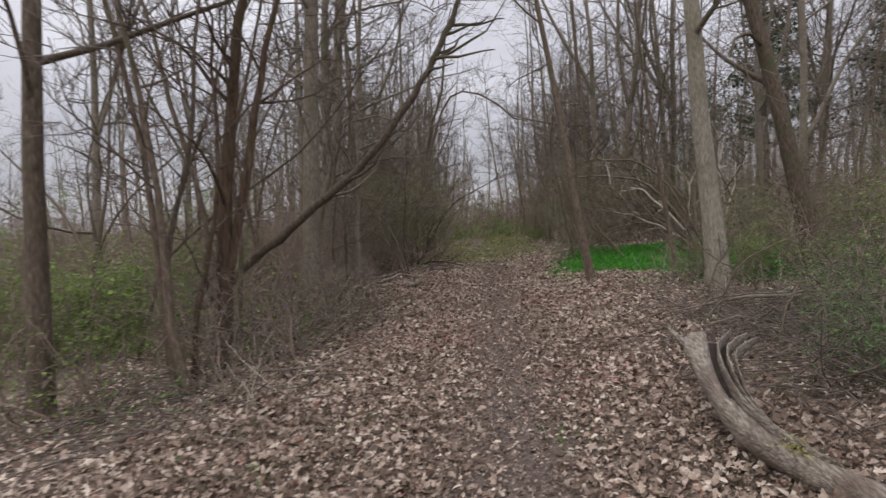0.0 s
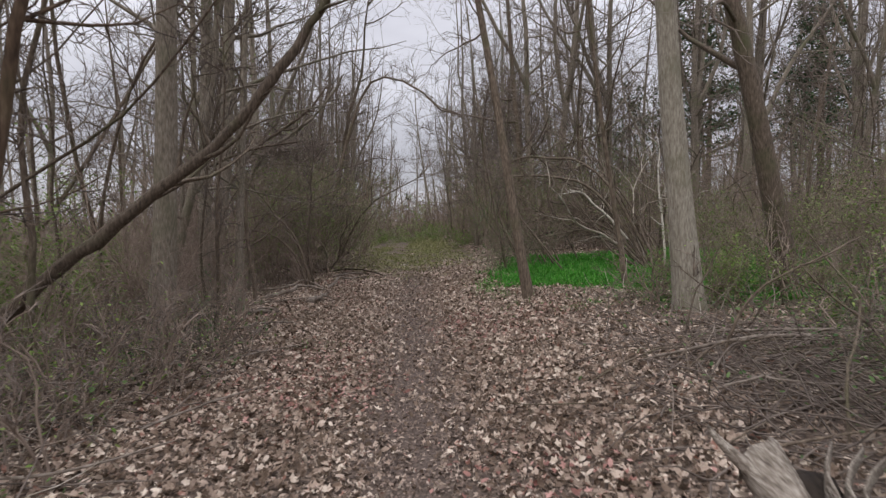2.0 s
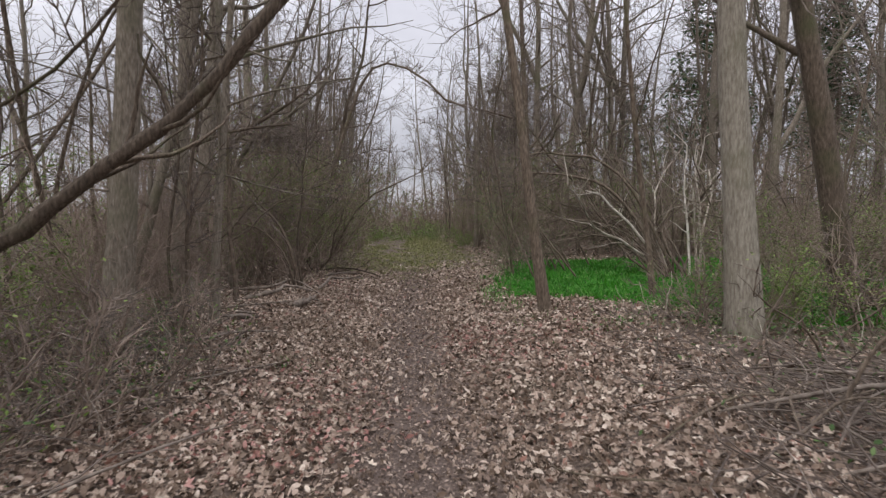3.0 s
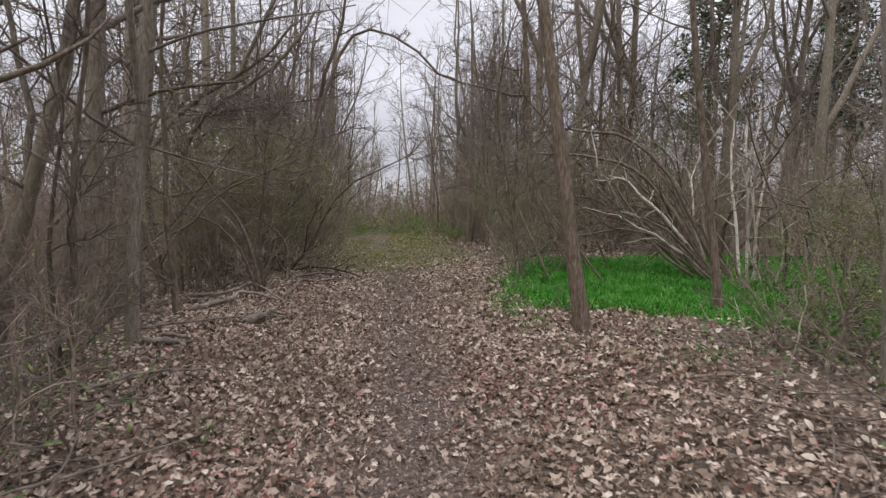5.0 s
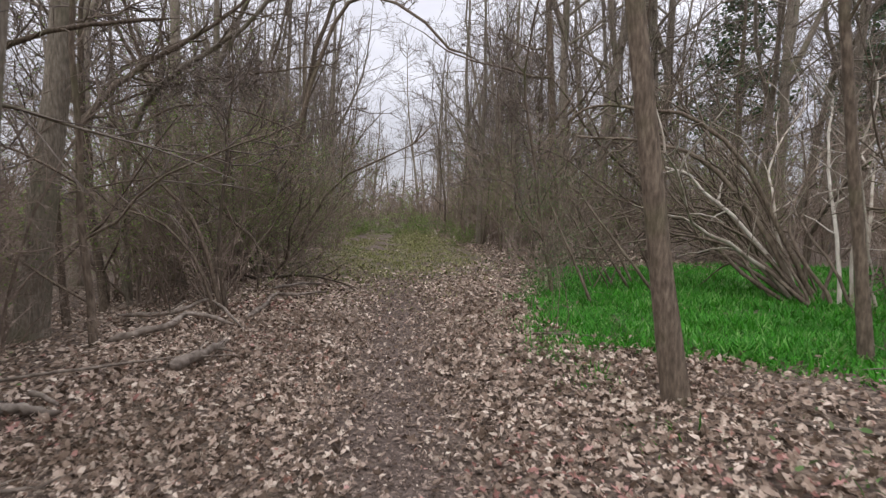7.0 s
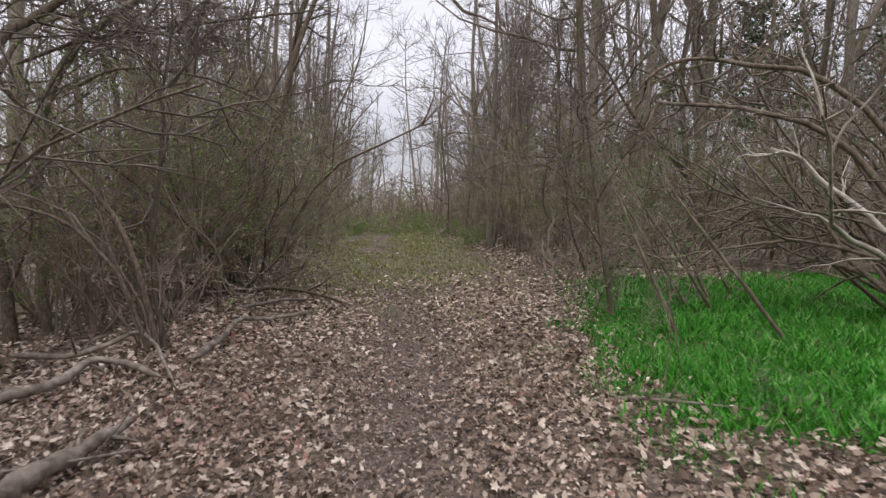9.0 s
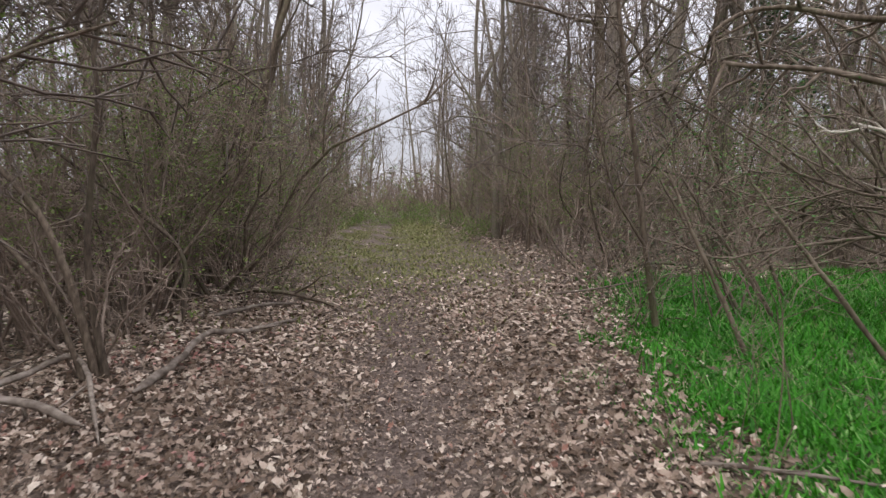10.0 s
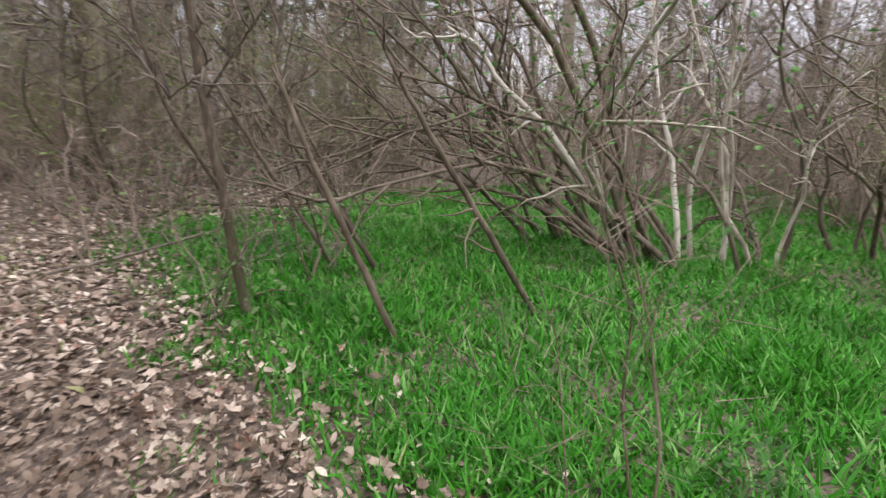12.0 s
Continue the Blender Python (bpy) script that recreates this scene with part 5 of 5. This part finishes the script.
def blades(rng, x, y, lo, hi, wide, mat, name, label):
    n = len(x)
    tuft = 0.85 + 0.3 * np.sin(2.3 * x + 4.1 * y) * np.sin(3.7 * x - 1.9 * y)
    at = np.stack([x, y, height(x, y) - 0.015], -1)
    v, f = strewn(BLADE, BLADE_T, at, rng.uniform(lo, hi, n) * tuft, rng.uniform(0, 6.28, n), rng.uniform(-0.1, 1.0, n), rng.normal(0, 0.25, n), rng.uniform(wide * 0.6, wide * 1.4, n))
    return tagged(new(name, mesh_of(name, v, f, mat)), label, "grass", kind="stuff")


G = np.random.default_rng(11)
x, y = G.uniform(0.8, 13, 560000), G.uniform(9.5, 20.5, 560000)
d = patch_edge(x, y)
dist = np.hypot(x, y - 12.5)
keep = (G.uniform(0, 1, len(x)) < np.clip((d + 0.15) * 2.0, 0, 1) * np.clip(3.2 / dist, 0.18, 1) ** 1.0)
x, y = x[keep], y[keep]
clump = np.sin(3.1 * x + 1.3 * y) * np.sin(2.7 * y - 1.1 * x) + 0.6 * np.sin(7.3 * x - 2 * y) * np.sin(6.1 * y + 3 * x)
keep = G.uniform(0, 1, len(x)) < 0.78 + 0.34 * clump
x, y = x[keep], y[keep]
blades(G, x, y, 0.06, 0.17, 0.0135, GRASS, "grass_patch", "lush bright green long-bladed spring grass")
dry = G.uniform(0, 1, len(x)) < 0.012
blades(G, x[dry] + 0.02, y[dry], 0.07, 0.2, 0.007, DULL_GRASS, "dry_blades", "dry yellowish blades among the green grass")
# tufts that stray into the leaves
tx, ty = [], []
for cx, cy, n in ((1.15, 12.6, 160), (1.3, 12.3, 90), (1.05, 12.9, 60), (-1.3, 9.1, 60), (-2.3, 9.0, 50), (1.2, 11.9, 60), (0.95, 14.2, 70), (0.9, 14.8, 60), (1.0, 13.5, 60), (1.3, 10.9, 50), (2.4, 10.2, 90), (3.2, 10.0, 120), (0.35, 4.0, 25), (-1.6, 3.3, 40), (-1.3, 4.3, 30), (2.0, 9.9, 50)):
    tx.append(cx + G.normal(0, 0.14, n))
    ty.append(cy + G.normal(0, 0.14, n))
blades(G, np.concatenate(tx), np.concatenate(ty), 0.06, 0.15, 0.009, GRASS, "grass_tufts", "small green grass tufts among dead leaves")
x, y = G.uniform(-6, 6, 150000), G.uniform(15, 50, 150000)
u = x + 0.04 * y
keep = G.uniform(0, 1, len(x)) < np.clip((y - 15.5) / 6, 0, 1) * np.exp(-(u / 2.2) ** 4)
blades(G, x[keep], y[keep], 0.04, 0.11, 0.03, DULL_GRASS, "path_grass", "thin yellowish grass on the far path")

# ---- low green plants among the brush ----
px, py, pz = [], [], []
for cx, cy, sx, sy, top, n in ((-4.2, 6.3, 0.9, 1.2, 0.4, 400), (-2.9, 6.6, 0.5, 0.9, 0.35, 260), (-2.4, 8.6, 0.4, 0.8, 0.45, 420), (-3.0, 4.6, 0.7, 0.6, 0.2, 250), (3.6, 5.2, 0.6, 0.9, 0.3, 1100), (4.3, 7.2, 0.9, 1.0, 0.45, 1500), (3.6, 9.6, 1.0, 0.6, 0.3, 900), (5.5, 9.0, 1.0, 1.0, 0.5, 1200), (2.6, 17.3, 0.6, 0.7, 0.9, 700), (1.9, 15.6, 0.4, 0.4, 0.8, 260)):
    a, b = G.normal(cx, sx, n), G.normal(cy, sy, n)
    ok = np.abs(a + 0.04 * b) > 1.5
    px.append(a[ok])
    py.append(b[ok])
    pz.append(height(a[ok], b[ok]) + top * G.uniform(0, 1, n)[ok] ** 1.7)
at = np.stack([np.concatenate(px), np.concatenate(py), np.concatenate(pz)], -1)
tagged(new("ground_plants", leaves_at(G, at, 0.025, 0.06, DULL_GREEN, "ground_plants", True)), "low fresh green weeds among brown brush", "plants", kind="stuff")

# ---- dry leaves ----
def litter(rng, x, y, lo, hi, mat, shapes, name, label, lift=0.004, curl=0.35):
    vs, fs, base = [], [], 0
    which = rng.integers(0, len(shapes), len(x))
    for i, (shape, tris) in enumerate(shapes):
        a, b = x[which == i], y[which == i]
        n = len(a)
        at = np.stack([a, b, height(a, b) + lift + rng.uniform(0, 0.04, n)], -1)
        v, f = strewn(shape * np.array([1, 1, 1.7]), tris, at, rng.uniform(lo, hi, n), rng.uniform(0, 6.28, n), rng.normal(0, curl, n), rng.normal(0, curl, n))
        vs.append(v)
        fs.append(f + base)
        base += len(v)
    return tagged(new(name, mesh_of(name, np.concatenate(vs), np.concatenate(fs), mat, False)), label, "leaves", kind="stuff")


MAPLE = np.array([(0.4, 0, 0), (0, 0, 0.02), (0.1, 0.3, 0.1), (0.36, 0.26, 0.03), (0.5, 0.5, 0.12), (0.66, 0.2, 0.02), (1, 0.0, 0.1), (0.64, -0.22, 0.02), (0.46, -0.48, 0.14), (0.3, -0.24, 0.03), (0.06, -0.26, 0.1)])
ROLLED = np.array([(0, 0, 0), (0.3, 0.2, 0.2), (0.7, 0.18, 0.16), (1, 0, 0.02), (0.7, -0.16, 0.05), (0.3, -0.2, 0.12)])


def brushy(x, y):
    """How far a place is taken up by dead brushwood (0 to 1)."""
    return np.exp(-(((x - 3.0) / 1.35) ** 2 + ((y - 5.4) / 2.7) ** 2) ** 2) + 0.55 * np.exp(-(((x - 2.9) / 1.4) ** 2 + ((y - 9.6) / 1.3) ** 2) ** 2)


L = np.random.default_rng(23)
x, y = L.uniform(-5.5, 5, 165000), 1.4 + 17.6 * L.uniform(0, 1, 165000) ** 1.15
u = x + 0.035 * y
u = u + 0.06 * np.sin(1.1 * y) + 0.04 * np.sin(2.9 * y)
trod = np.exp(-((u - 0.17) / 0.47) ** 2)
keep = (L.uniform(0, 1, len(x)) < (1 - 0.87 * trod) * np.where(np.abs(u) > 2.8, 0.5, 1) * (1 - 0.82 * brushy(x, y))) & (patch_edge(x, y) < 0.2 * L.normal(1, 1, len(x)))
x, y = x[keep], y[keep]
near = (np.abs(x) < 2.8) & (y < 15.5)
leaf_litter = litter(L, x[near], y[near], 0.03, 0.08, LITTER, ((OAK, OAK_T), (MAPLE, OAK_T), (LEAF, LEAF_T), (ROLLED, LEAF_T)), "leaf_litter", "layer of dry tan and brown fallen leaves", curl=0.62)
litter(L, x[~near], y[~near], 0.045, 0.09, LITTER, ((LEAF, LEAF_T), (BUD, BUD_T), (BUD, BUD_T)), "leaf_litter", "layer of dry brown leaves under the brush", curl=0.4)
x, y = L.uniform(-2.6, 2.4, 42000), L.uniform(1.6, 15, 42000)
keep = (patch_edge(x, y) < 0.05) & (L.uniform(0, 1, len(x)) > 0.7 * np.exp(-((x + 0.035 * y - 0.17) / 0.45) ** 2))
litter(L, x[keep], y[keep], 0.015, 0.05, LITTER, ((BUD, BUD_T),), "leaf_fragments", "broken bits of dry leaves", 0.001, 0.5)
x, y = L.normal(0, 5.5, 30000), L.uniform(-9, 19, 30000)
keep = ((np.abs(x) > 4.6) | (y < 1.8)) & (patch_edge(x, y) < 0)
litter(L, x[keep], y[keep], 0.06, 0.11, LITTER, ((BUD, BUD_T),), "leaf_litter", "scattered dry leaves off the path", curl=0.4)
x, y = L.uniform(-6, 6, 50000), L.uniform(19, 42, 50000)
u = x + 0.04 * y
keep = L.uniform(0, 1, len(x)) < np.where(np.abs(u) < 2.4, np.clip(0.6 - (y - 19) / 6, 0.04, 1), np.clip(1.0 - (y - 19) / 26, 0, 1))
litter(L, x[keep], y[keep], 0.07, 0.13, LITTER, ((BUD, BUD_T),), "leaf_litter", "thin scatter of dry leaves on the far path")
x, y = L.normal(0.17, 0.42, 40000), L.uniform(1.5, 20, 40000)
litter(L, x - 0.035 * y, y, 0.015, 0.042, CRUMBS, ((BUD, BUD_T),), "leaf_crumbs", "crushed leaf crumbs on the trodden path", 0.002)

for cx, cy, n in ((0.6, 10.2, 260), (-0.7, 7.5, 170), (-1.1, 8.5, 150), (-1.3, 7.0, 220), (1.0, 9.2, 130), (0.75, 5.3, 160), (-2.3, 15.7, 140), (-2.6, 11.0, 90), (1.6, 9.9, 150), (-1.6, 13.6, 80)):
    x, y = L.normal(cx, 0.32, n), L.normal(cy, 0.4, n)
    ob = litter(L, x, y, 0.03, 0.07, RED_LEAVES, ((OAK, OAK_T), (LEAF, LEAF_T)), "red_leaf_drift", "drift of reddish-brown fallen leaves", 0.016, 0.4)

# single large leaves that lie on top of the litter beside the way
singles = [mesh_of("leaf", OAK * np.array([s, s * w, s * 1.5]), OAK_T, LITTER, False) for s, w in ((0.09, 1.0), (0.11, 1.15), (0.08, 0.8), (0.1, 1.3))]
for i in range(300):
    x, y = L.uniform(-2.2, 1.5), L.uniform(3.0, 15.0)
    if abs(x + 0.035 * y - 0.17) < 0.42:
        x -= 0.9
    ob = part("leaf", singles[i % 4], leaf_litter)
    ob.matrix_basis = pose(x, y, h(x, y) + 0.022, L.normal(0, 14), L.normal(0, 14), L.uniform(0, 360))
